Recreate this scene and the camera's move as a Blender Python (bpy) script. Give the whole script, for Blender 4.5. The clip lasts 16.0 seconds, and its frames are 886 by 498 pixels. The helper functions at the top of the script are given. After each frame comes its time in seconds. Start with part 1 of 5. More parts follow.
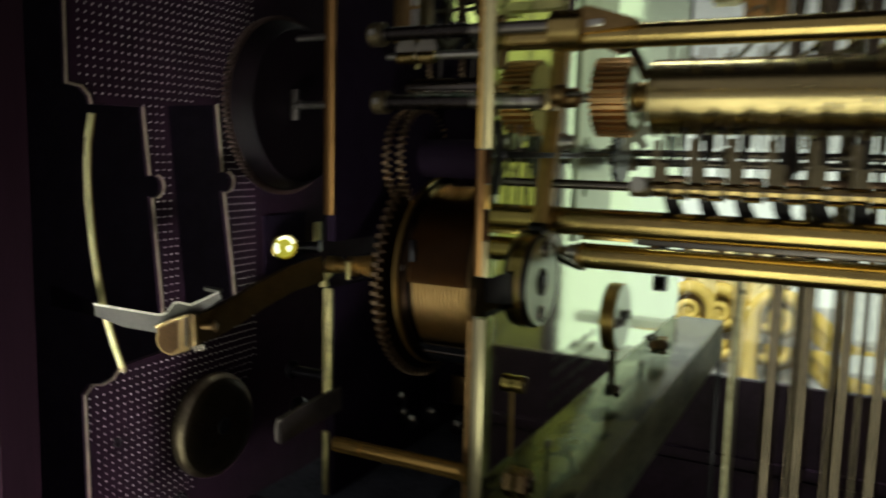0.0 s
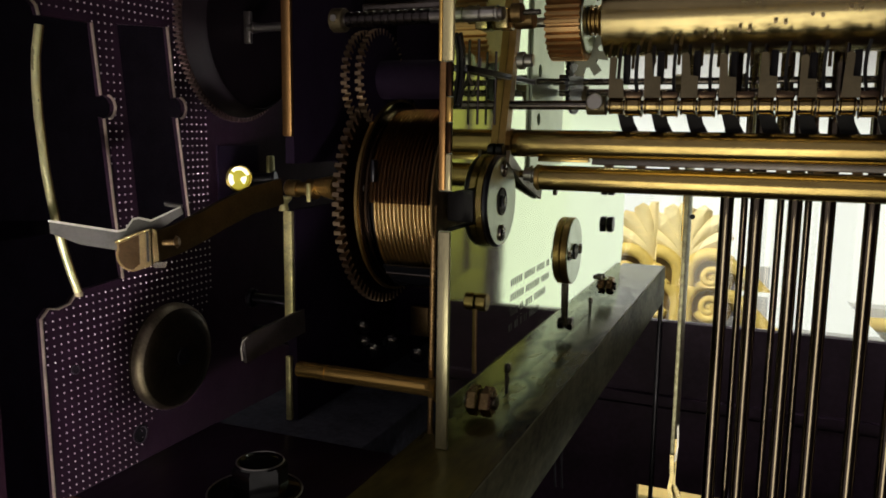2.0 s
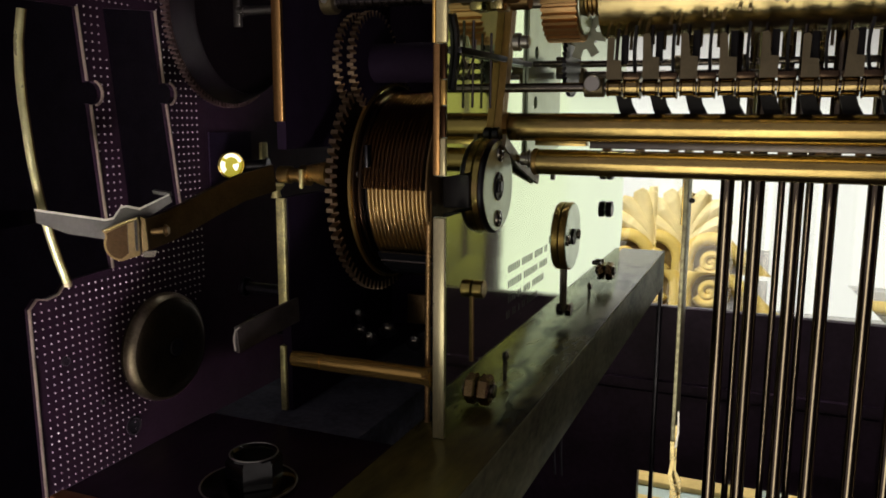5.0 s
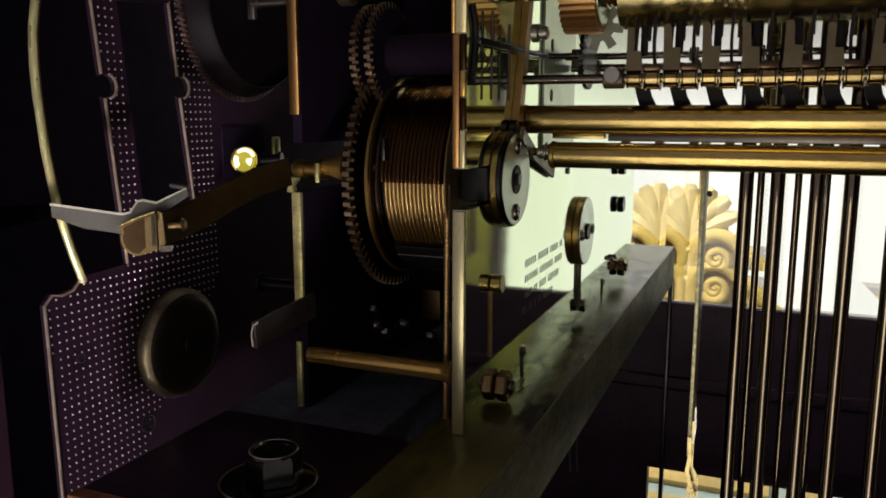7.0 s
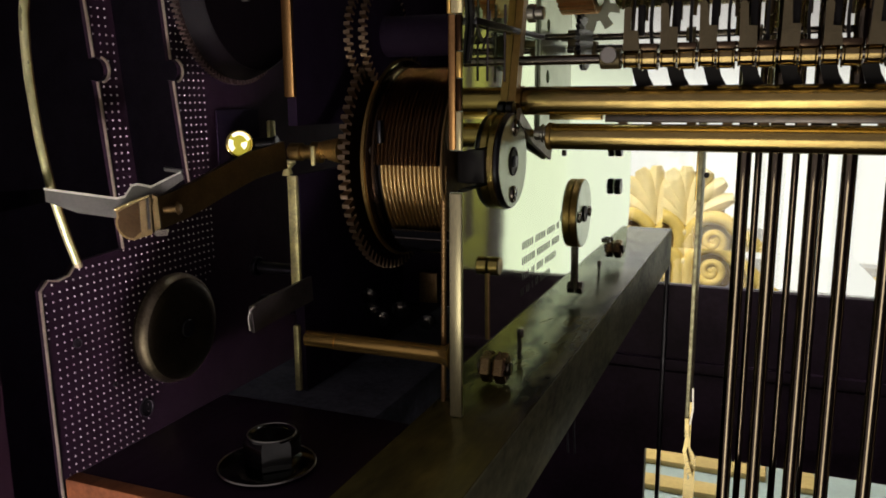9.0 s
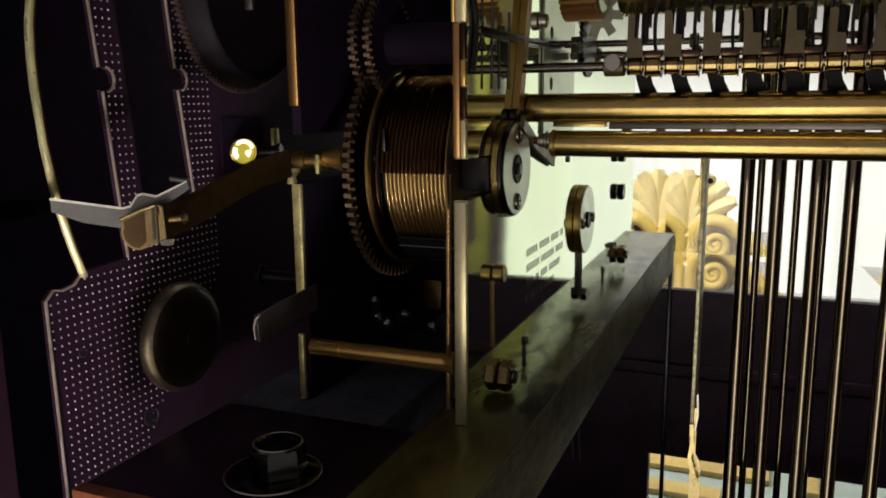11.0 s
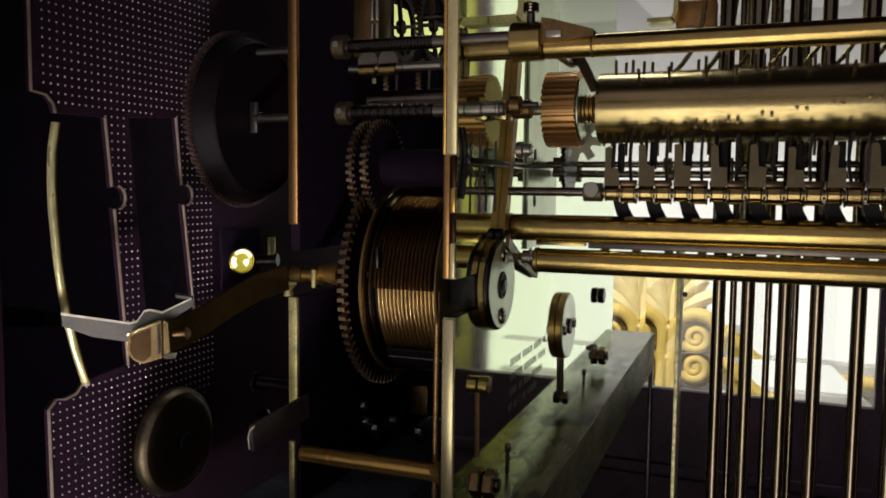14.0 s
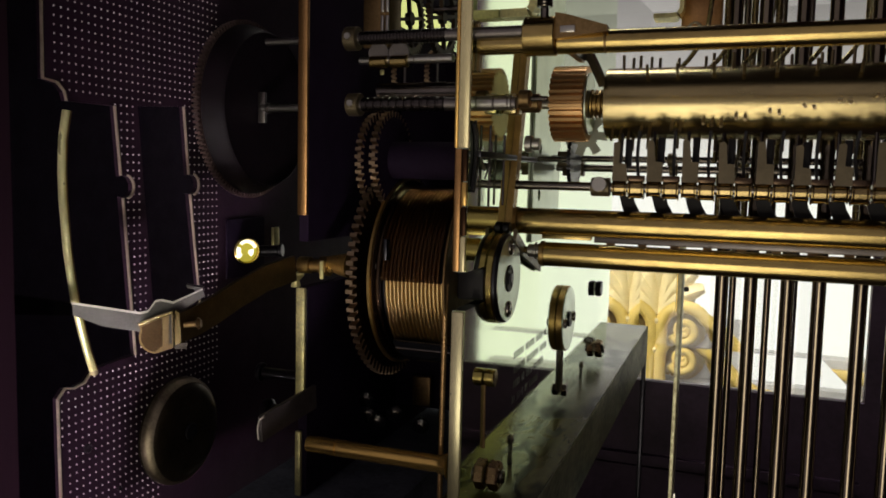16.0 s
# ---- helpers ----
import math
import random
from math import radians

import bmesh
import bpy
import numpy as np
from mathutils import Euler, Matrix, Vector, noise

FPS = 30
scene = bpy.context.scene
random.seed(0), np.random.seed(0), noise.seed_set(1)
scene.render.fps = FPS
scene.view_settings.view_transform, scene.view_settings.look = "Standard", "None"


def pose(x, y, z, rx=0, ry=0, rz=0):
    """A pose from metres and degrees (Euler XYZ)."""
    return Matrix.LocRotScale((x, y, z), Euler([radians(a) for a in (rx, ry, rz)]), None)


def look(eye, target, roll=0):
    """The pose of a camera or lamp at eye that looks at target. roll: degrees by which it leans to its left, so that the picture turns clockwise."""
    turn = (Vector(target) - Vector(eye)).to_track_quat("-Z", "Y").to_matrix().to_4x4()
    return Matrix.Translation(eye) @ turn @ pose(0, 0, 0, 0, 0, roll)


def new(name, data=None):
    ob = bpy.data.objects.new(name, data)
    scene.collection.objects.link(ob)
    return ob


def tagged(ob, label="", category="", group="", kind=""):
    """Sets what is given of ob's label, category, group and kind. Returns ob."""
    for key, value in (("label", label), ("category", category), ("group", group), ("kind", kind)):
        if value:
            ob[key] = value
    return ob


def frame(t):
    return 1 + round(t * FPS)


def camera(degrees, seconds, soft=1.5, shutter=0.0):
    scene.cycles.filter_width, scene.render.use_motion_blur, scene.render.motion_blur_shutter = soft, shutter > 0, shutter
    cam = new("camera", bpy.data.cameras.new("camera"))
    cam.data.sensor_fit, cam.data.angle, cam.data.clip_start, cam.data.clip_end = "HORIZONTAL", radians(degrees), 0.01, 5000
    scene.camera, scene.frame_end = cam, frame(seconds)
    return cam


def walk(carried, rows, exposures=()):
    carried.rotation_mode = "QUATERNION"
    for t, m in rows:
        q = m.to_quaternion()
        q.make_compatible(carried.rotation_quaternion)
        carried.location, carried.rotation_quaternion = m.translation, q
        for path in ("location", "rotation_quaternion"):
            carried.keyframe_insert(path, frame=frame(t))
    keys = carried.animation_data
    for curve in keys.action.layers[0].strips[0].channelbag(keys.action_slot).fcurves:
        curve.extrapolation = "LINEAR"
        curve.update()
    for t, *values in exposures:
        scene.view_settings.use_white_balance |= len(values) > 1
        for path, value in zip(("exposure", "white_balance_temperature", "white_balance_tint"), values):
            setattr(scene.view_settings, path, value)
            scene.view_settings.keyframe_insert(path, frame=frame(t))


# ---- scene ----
cam = camera(58.07, 16.0, 1.7, 0.9)
PATH = [
    (0.0, (0.00000, 0.00000, 0.30000), (-0.45026, 0.88453, 0.17805), 1.334),
    (0.1, (0.00400, -0.00400, 0.29800), (-0.87500, 1.77800, 0.07200), 1.100),
    (0.2, (0.00400, -0.00400, 0.29400), (-0.86500, 1.78500, 0.08100), 0.600),
    (0.3, (0.00450, -0.00300, 0.29100), (-0.86000, 1.78800, 0.08300), 0.500),
    (0.5, (0.00349, -0.00265, 0.28805), (-0.42300, 0.89533, 0.17967), 0.849),
    (1.0, (0.00219, -0.00630, 0.28375), (-0.40474, 0.89951, 0.16577), 0.336),
    (1.5, (-0.00236, -0.00486, 0.28047), (-0.38608, 0.90825, 0.14265), 0.532),
    (2.0, (-0.00513, -0.00591, 0.28304), (-0.38127, 0.90870, 0.13470), 0.784),
    (2.5, (-0.00373, -0.00490, 0.28238), (-0.37557, 0.91119, 0.13234), 0.606),
    (3.0, (-0.00401, -0.00445, 0.28240), (-0.37635, 0.91137, 0.13194), 0.558),
    (3.5, (-0.00546, -0.00325, 0.28206), (-0.37615, 0.91174, 0.12275), 0.586),
    (4.0, (-0.00555, -0.00306, 0.28257), (-0.37608, 0.91152, 0.12056), 0.569),
    (6.5, (-0.00797, 0.00021, 0.28105), (-0.38888, 0.90937, 0.11275), -0.191),
    (7.0, (-0.01101, -0.00115, 0.28068), (-0.38723, 0.91022, 0.11379), 0.057),
    (7.5, (-0.01226, -0.00089, 0.28071), (-0.38437, 0.91026, 0.10372), 0.148),
    (8.0, (-0.01216, -0.00025, 0.28063), (-0.38260, 0.90953, 0.09335), 0.277),
    (8.5, (-0.01130, -0.00047, 0.27998), (-0.38171, 0.90947, 0.09339), -0.096),
    (11.0, (-0.01222, -0.00075, 0.28117), (-0.38541, 0.90910, 0.09979), -0.535),
    (11.5, (-0.01263, -0.00274, 0.28265), (-0.39110, 0.91002, 0.12893), -0.518),
    (12.0, (-0.01140, -0.00370, 0.28327), (-0.38563, 0.91406, 0.15035), -0.624),
    (12.5, (-0.01118, -0.00590, 0.28623), (-0.38207, 0.91507, 0.16687), -0.088),
    (13.0, (-0.01119, -0.00787, 0.28871), (-0.37804, 0.91717, 0.19014), 0.290),
    (13.5, (-0.00984, -0.00951, 0.29036), (-0.37472, 0.91786, 0.20759), 0.363),
    (14.0, (-0.00926, -0.01215, 0.29215), (-0.36852, 0.91778, 0.21375), 0.576),
    (14.5, (-0.00993, -0.01317, 0.29192), (-0.36526, 0.91799, 0.21010), 0.512),
    (15.0, (-0.01270, -0.01393, 0.29256), (-0.36389, 0.91862, 0.20886), 0.845),
    (15.5, (-0.01381, -0.01408, 0.29253), (-0.36196, 0.91952, 0.20774), 1.140),
    (16.0, (-0.01513, -0.01508, 0.29296), (-0.35810, 0.91988, 0.20230), 1.337),
]
walk(cam, [(t, look(eye, target, roll)) for t, eye, target, roll in PATH],
     [(0.0, 0.0, 6400, -8.0), (0.6, 0.0, 6380, -5.0), (1.5, 0.0, 6450, 3.0), (3.5, 0.0, 6500, 8.0), (6.5, 0.0, 6500, 10.0), (16.0, 0.0, 6500, 10.0)])

# ---- light ----
world = bpy.data.worlds.new("room_gloom")
scene.world = world
world.use_nodes = True
world.node_tree.nodes["Background"].inputs[0].default_value = (0.50, 0.42, 0.42, 1)
world.node_tree.nodes["Background"].inputs[1].default_value = 0.36


def area_lamp(name, eye, target, w, h, watts, color, spread=180):
    data = bpy.data.lights.new(name, "AREA")
    data.shape, data.size, data.size_y, data.energy, data.color = "RECTANGLE", w, h, watts, color
    data.spread = radians(spread)
    ob = new(name, data)
    ob.matrix_world = look(eye, target)
    return ob


# light of the room: before the open side door, low, and beyond the far side window; plus a spot
area_lamp("room_light", (-0.06, -0.60, -0.44), (-0.06, 0.3, -0.44), 0.34, 1.22, 3.2, (1.0, 0.90, 0.70))
# added narrow spot, not a known lamp, brightens the dial plate's lower left
area_lamp("dial_spot_lamp", (0.19, -0.55, -0.32), (-0.179, 0.124, 0.205), 0.10, 0.12, 0.062, (1.0, 0.86, 0.90), 10)
area_lamp("far_room_light", (-0.40, 0.70, 0.72), (-0.10, 1.30, 0.06), 0.9, 0.45, 17.0, (1.0, 0.96, 0.86))


# ---- materials ----
def material(name, color, metallic=0.0, rough=0.5, vary=0.12, scale=120.0, bump=0.05, stretch=(1, 1, 1), dark=None, specular=0.5):
    """Two scales of noise on colour and roughness, with fine relief."""
    m = bpy.data.materials.new(name)
    m.use_nodes = True
    nt = m.node_tree
    b = nt.nodes["Principled BSDF"]
    b.inputs["Metallic"].default_value = metallic
    b.inputs["Specular IOR Level"].default_value = specular
    tc = nt.nodes.new("ShaderNodeTexCoord")
    mp = nt.nodes.new("ShaderNodeMapping")
    mp.inputs["Scale"].default_value = stretch
    nt.links.new(tc.outputs["Object"], mp.inputs[0])
    n1 = nt.nodes.new("ShaderNodeTexNoise")
    n1.inputs["Scale"].default_value, n1.inputs["Detail"].default_value = scale, 6
    n2 = nt.nodes.new("ShaderNodeTexNoise")
    n2.inputs["Scale"].default_value, n2.inputs["Detail"].default_value = scale * 9, 4
    for n in (n1, n2):
        nt.links.new(mp.outputs[0], n.inputs["Vector"])
    mix = nt.nodes.new("ShaderNodeMix")
    mix.data_type = "FLOAT"
    mix.inputs[0].default_value = 0.35
    nt.links.new(n1.outputs[0], mix.inputs[2])
    nt.links.new(n2.outputs[0], mix.inputs[3])
    ramp = nt.nodes.new("ShaderNodeValToRGB")
    lo = dark or tuple(c * (1 - 2.2 * vary) for c in color)
    hi = tuple(min(1, c * (1 + vary)) for c in color)
    ramp.color_ramp.elements[0].position, ramp.color_ramp.elements[1].position = 0.3, 0.62
    ramp.color_ramp.elements[0].color, ramp.color_ramp.elements[1].color = (*lo, 1), (*hi, 1)
    nt.links.new(mix.outputs[0], ramp.inputs[0])
    nt.links.new(ramp.outputs[0], b.inputs["Base Color"])
    rr = nt.nodes.new("ShaderNodeMapRange")
    rr.inputs[3].default_value, rr.inputs[4].default_value = rough * 1.35, rough * 0.7
    nt.links.new(mix.outputs[0], rr.inputs[0])
    nt.links.new(rr.outputs[0], b.inputs["Roughness"])
    if bump:
        bp = nt.nodes.new("ShaderNodeBump")
        bp.inputs["Strength"].default_value, bp.inputs["Distance"].default_value = bump, 0.0004
        nt.links.new(mix.outputs[0], bp.inputs["Height"])
        nt.links.new(bp.outputs[0], b.inputs["Normal"])
    return m


BRASS = material("lacquered_brass", (0.56, 0.425, 0.165), 1, 0.23, 0.20, 90, 0.12, (0.25, 1, 1))
BRASS_PALE = material("pale_brass", (0.52, 0.43, 0.22), 1, 0.25, 0.12, 90, 0.10, (0.25, 1, 1))
# near-black that puts the shade behind the dial and between the plates into the colour
VOID = material("shade_black", (0.0165, 0.0105, 0.0230), 0, 0.7, 0.1, 100, 0, specular=0.04)
STEEL_MID = material("grey_steel", (0.24, 0.22, 0.215), 1, 0.38, 0.1, 200, 0.04)
BRASS_OLD = material("aged_brass", (0.47, 0.32, 0.12), 1, 0.36, 0.16, 140, 0.08)
RIM_DULL = material("lit_dish_rim", (0.34, 0.29, 0.21), 1, 0.42, 0.2, 120, 0.05)
PLATE_DULL = material("dull_dark_brass", (0.17, 0.14, 0.085), 0.85, 0.45, 0.15, 120, 0.06)
BRASS_DARK = material("tarnished_brass", (0.27, 0.18, 0.085), 1, 0.42, 0.2, 150, 0.1)
NUT_COPPER = material("dark_copper_nut", (0.34, 0.22, 0.13), 1, 0.26, 0.15, 160, 0.05)
RED_GEAR = material("reddish_gear_brass", (0.62, 0.39, 0.18), 0.85, 0.34, 0.08, 160, 0.04)
COPPERY = material("reddish_brass", (0.60, 0.34, 0.14), 1, 0.34, 0.12, 160, 0.06)
NICKEL = material("dull_nickel", (0.62, 0.70, 0.58), 1, 0.3, 0.04, 120, 0.02)
NICKEL_DULL = material("pale_matt_nickel", (0.50, 0.53, 0.43), 0.3, 0.5, 0.1, 120, 0.03)
MIRROR = material("nickel_polish", (0.80, 0.93, 0.66), 1, 0.05, 0.02, 40, 0.003)
STEEL = material("bright_steel", (0.56, 0.55, 0.52), 1, 0.3, 0.08, 120, 0.02)
STEEL_DARK = material("dark_steel", (0.20, 0.18, 0.165), 1, 0.2, 0.2, 180, 0.06)
GUN = material("blued_steel", (0.055, 0.055, 0.065), 1, 0.3, 0.2, 150, 0.05)
BLACK = material("black_paint", (0.010, 0.009, 0.012), 0, 0.45, 0.15, 200, 0.05, specular=0.3)
CABLE = material("brass_cable", (0.54, 0.38, 0.17), 1, 0.3, 0.06, 300, 0.0)
PLATE_DARK = material("dark_lacquered_plate", (0.025, 0.0105, 0.0225), 0.0, 0.5, 0.15, 120, 0.06, specular=0.2)
DOT = material("pale_dimple", (0.66, 0.61, 0.60), 0.0, 0.45, 0.1, 300, 0.0)
WOOD_DARK = material("dark_case_wood", (0.038, 0.020, 0.042), 0, 0.45, 0.25, 30, 0.1, (1, 0.12, 1), specular=0.20)
STILE = material("dark_red_stile_wood", (0.020, 0.009, 0.016), 0, 0.45, 0.25, 30, 0.1, (1, 1, 0.12), specular=0.2)
ROD_STEEL = material("browned_rod_steel", (0.26, 0.22, 0.165), 1, 0.06, 0.15, 120, 0.03, (1, 1, 0.2))
PALE_STRIP = material("pale_yellow_brass", (0.80, 0.75, 0.36), 0.6, 0.40, 0.22, 150, 0.04)
FLECKED = material("flecked_pale_brass", (0.86, 0.80, 0.42), 0.5, 0.40, 0.6, 420, 0.3, dark=(0.30, 0.24, 0.10))
PILLAR_GOLD = material("satin_gold_brass", (0.92, 0.60, 0.18), 0.85, 0.22, 0.06, 60, 0.0)
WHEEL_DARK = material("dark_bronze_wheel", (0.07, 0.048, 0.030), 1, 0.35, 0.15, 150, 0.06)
ARC_PALE = material("pale_greenish_lacquer", (0.84, 0.82, 0.39), 0.6, 0.28, 0.25, 60, 0.08, (1, 1, 0.3))
# paler brass for the light on the wheel teeth
TOOTH = material("lit_tooth_brass", (0.36, 0.265, 0.18), 1, 0.4, 0.12, 200, 0.05)
ROLLER_BROWN = material("brown_copper_face", (0.060, 0.032, 0.018), 1, 0.3, 0.15, 200, 0.04)
PALE_GOLD = material("pale_gold_edge", (0.88, 0.78, 0.46), 0.4, 0.26, 0.12, 150, 0.05, (1, 1, 0.2))
GOLDEN_EDGE = material("golden_edge", (0.78, 0.50, 0.16), 0.9, 0.28, 0.2, 150, 0.05, (1, 1, 0.3))
PIN = material("bronze_pin", (0.26, 0.20, 0.12), 1, 0.35, 0.15, 200, 0.03)
WIRE = material("olive_brass_wire", (0.34, 0.28, 0.13), 1, 0.26, 0.15, 200, 0.03)
CREAM_EDGE = material("cream_brass", (0.80, 0.74, 0.46), 0.75, 0.30, 0.15, 200, 0.05, (1, 1, 0.2))
FLANGE_BROWN = material("glossy_brown_flange", (0.11, 0.075, 0.05), 1, 0.25, 0.15, 150, 0.04)
CABLE_RED = material("reddish_twisted_cable", (0.58, 0.37, 0.17), 0.75, 0.35, 0.2, 300, 0.1)
BUSH = material("dark_bush_brass", (0.38, 0.29, 0.135), 1, 0.17, 0.15, 200, 0.05)
ARM_GOLD = material("orange_gold_arm", (0.54, 0.34, 0.115), 0.55, 0.36, 0.15, 150, 0.05, (1, 1, 0.3))
LEVER = material("olive_lever_steel", (0.15, 0.12, 0.072), 0.35, 0.45, 0.12, 200, 0.05)


def seat_wood():
    """Dark varnished board with wandering veins and an uneven sheen."""
    m = material("seat_board_wood", (0.092, 0.080, 0.025), 0, 0.20, 0.25, 60, 0.8, (1, 0.25, 1), dark=(0.042, 0.036, 0.017), specular=0.8)
    nt = m.node_tree
    b = nt.nodes["Principled BSDF"]
    base = b.inputs["Base Color"].links[0].from_socket
    b.inputs["Specular Tint"].default_value = (0.86, 0.92, 0.36, 1)
    tc = nt.nodes.new("ShaderNodeTexCoord")
    mp = nt.nodes.new("ShaderNodeMapping")
    mp.inputs["Scale"].default_value = (1, 0.42, 1)
    nt.links.new(tc.outputs["Object"], mp.inputs[0])
    ns = nt.nodes.new("ShaderNodeTexNoise")
    ns.inputs["Scale"].default_value, ns.inputs["Detail"].default_value = 22, 4
    nt.links.new(mp.outputs[0], ns.inputs["Vector"])
    sub = nt.nodes.new("ShaderNodeMath")
    sub.operation = "SUBTRACT"
    sub.inputs[1].default_value = 0.5
    nt.links.new(ns.outputs[0], sub.inputs[0])
    ab = nt.nodes.new("ShaderNodeMath")
    ab.operation = "ABSOLUTE"
    nt.links.new(sub.outputs[0], ab.inputs[0])
    rp = nt.nodes.new("ShaderNodeValToRGB")
    rp.color_ramp.elements[0].position, rp.color_ramp.elements[0].color = 0.003, (0.20, 0.20, 0.18, 1)
    rp.color_ramp.elements[1].position, rp.color_ramp.elements[1].color = 0.036, (1, 1, 1, 1)
    nt.links.new(ab.outputs[0], rp.inputs[0])
    mu = nt.nodes.new("ShaderNodeMix")
    mu.data_type, mu.blend_type = "RGBA", "MULTIPLY"
    mu.inputs[0].default_value = 1.0
    nt.links.new(base, mu.inputs[6])
    nt.links.new(rp.outputs[0], mu.inputs[7])
    nt.links.new(mu.outputs[2], b.inputs["Base Color"])
    cloud = nt.nodes.new("ShaderNodeTexNoise")
    cloud.inputs["Scale"].default_value, cloud.inputs["Detail"].default_value = 70, 5
    nt.links.new(mp.outputs[0], cloud.inputs["Vector"])
    mr = nt.nodes.new("ShaderNodeMapRange")
    mr.inputs[1].default_value, mr.inputs[2].default_value = 0.35, 0.65
    mr.inputs[3].default_value, mr.inputs[4].default_value = 0.40, 0.90
    nt.links.new(cloud.outputs[0], mr.inputs[0])
    sheen = nt.nodes.new("ShaderNodeMath")
    sheen.operation = "MULTIPLY"
    nt.links.new(mr.outputs[0], sheen.inputs[0])
    nt.links.new(rp.outputs[0], sheen.inputs[1])
    nt.links.new(sheen.outputs[0], b.inputs["Specular IOR Level"])
    return m


WOOD_SEAT = seat_wood()
NEAR_WOOD = material("near_black_red_wood", (0.020, 0.0085, 0.022), 0, 0.4, 0.25, 40, 0.15, (1, 0.2, 1), specular=0.2)
DUSTY = material("dusty_dark_board", (0.066, 0.072, 0.096), 0, 0.75, 0.3, 60, 0.3, specular=0.2)
SIDE_WOOD = material("sawn_olive_wood", (0.150, 0.150, 0.088), 0, 0.55, 0.5, 45, 0.5, (1, 0.5, 1), dark=(0.045, 0.046, 0.030), specular=0.3)
WOOD_RAW = material("raw_wood_edge", (0.25, 0.082, 0.030), 0, 0.6, 0.25, 90, 0.2, (1, 0.2, 1))
INK = material("printing_ink", (0.03, 0.035, 0.03), 0, 0.5, 0.1, 300, 0)
GOLD = material("gilt_carving", (0.62, 0.45, 0.115), 0.0, 0.55, 0.12, 30, 0.1)


def glow(name, color, strength):
    m = bpy.data.materials.new(name)
    m.use_nodes = True
    b = m.node_tree.nodes["Principled BSDF"]
    b.inputs["Base Color"].default_value = (*color, 1)
    b.inputs["Emission Color"].default_value = (*color, 1)
    b.inputs["Emission Strength"].default_value = strength
    return m


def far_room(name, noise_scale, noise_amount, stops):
    """Distant wall that glows: light put into its colour, changing with height, unevenly."""
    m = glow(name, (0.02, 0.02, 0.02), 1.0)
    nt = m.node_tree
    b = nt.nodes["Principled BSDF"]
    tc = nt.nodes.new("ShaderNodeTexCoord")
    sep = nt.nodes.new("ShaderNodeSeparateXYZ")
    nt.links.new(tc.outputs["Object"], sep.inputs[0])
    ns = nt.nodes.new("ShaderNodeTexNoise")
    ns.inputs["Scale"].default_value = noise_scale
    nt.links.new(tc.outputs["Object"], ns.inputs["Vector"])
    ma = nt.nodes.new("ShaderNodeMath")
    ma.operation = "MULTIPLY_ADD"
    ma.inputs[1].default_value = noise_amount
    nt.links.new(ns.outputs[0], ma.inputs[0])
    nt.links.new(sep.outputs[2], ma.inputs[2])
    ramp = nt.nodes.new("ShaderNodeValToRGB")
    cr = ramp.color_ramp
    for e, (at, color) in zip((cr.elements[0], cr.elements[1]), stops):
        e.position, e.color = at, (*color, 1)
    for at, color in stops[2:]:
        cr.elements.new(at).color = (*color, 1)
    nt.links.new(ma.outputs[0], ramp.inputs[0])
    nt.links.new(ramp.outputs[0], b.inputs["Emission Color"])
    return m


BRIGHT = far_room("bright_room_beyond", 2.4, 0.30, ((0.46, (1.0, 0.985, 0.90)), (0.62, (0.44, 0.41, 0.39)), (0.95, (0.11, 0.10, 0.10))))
FAR_WHITE = far_room("white_glow_panel", 2.0, 0.2, ((0.0, (1.0, 0.985, 0.86)), (1.0, (0.90, 0.90, 0.72))))
FAR_CREAM = far_room("cream_glow_panel", 2.0, 0.2, ((0.0, (1.0, 0.80, 0.50)), (1.0, (1.0, 0.80, 0.50))))
YELLOW_GLOW = far_room("yellow_glow_panel", 3.0, 0.10, ((0.08, (0.020, 0.014, 0.006)), (0.27, (0.26, 0.22, 0.035)), (0.48, (0.42, 0.37, 0.09))))


def clear_glass():
    m = bpy.data.materials.new("clear_glass")
    m.use_nodes = True
    b = m.node_tree.nodes["Principled BSDF"]
    b.inputs["Base Color"].default_value = (0.98, 1.0, 0.985, 1)
    b.inputs["Transmission Weight"].default_value = 1.0
    b.inputs["Roughness"].default_value = 0.0
    b.inputs["IOR"].default_value = 1.5
    return m


GLASS = clear_glass()


def smoky_sheet():
    m = bpy.data.materials.new("smoky_brown_celluloid")
    m.use_nodes = True
    b = m.node_tree.nodes["Principled BSDF"]
    b.inputs["Base Color"].default_value = (0.38, 0.32, 0.29, 1)
    b.inputs["Transmission Weight"].default_value = 1.0
    b.inputs["Roughness"].default_value = 0.06
    b.inputs["IOR"].default_value = 1.12
    return m


SMOKY = smoky_sheet()


# ---- mesh helpers ----
def part(name, bm, mat, parent=None, label="", smooth=True):
    me = bpy.data.meshes.new(name)
    bmesh.ops.recalc_face_normals(bm, faces=bm.faces)
    bm.to_mesh(me)
    bm.free()
    me.materials.append(mat)
    if smooth:
        me.shade_smooth()
        me.set_sharp_from_angle(angle=radians(35))
    ob = new(name, me)
    if parent:
        ob.parent = parent
    if label:
        ob["label"] = label
    return ob


def thing(name, label, category, group="", at=(0, 0, 0)):
    ob = new(name)
    ob.location = at
    ob.empty_display_size = 0.01
    return tagged(ob, label, category, group)


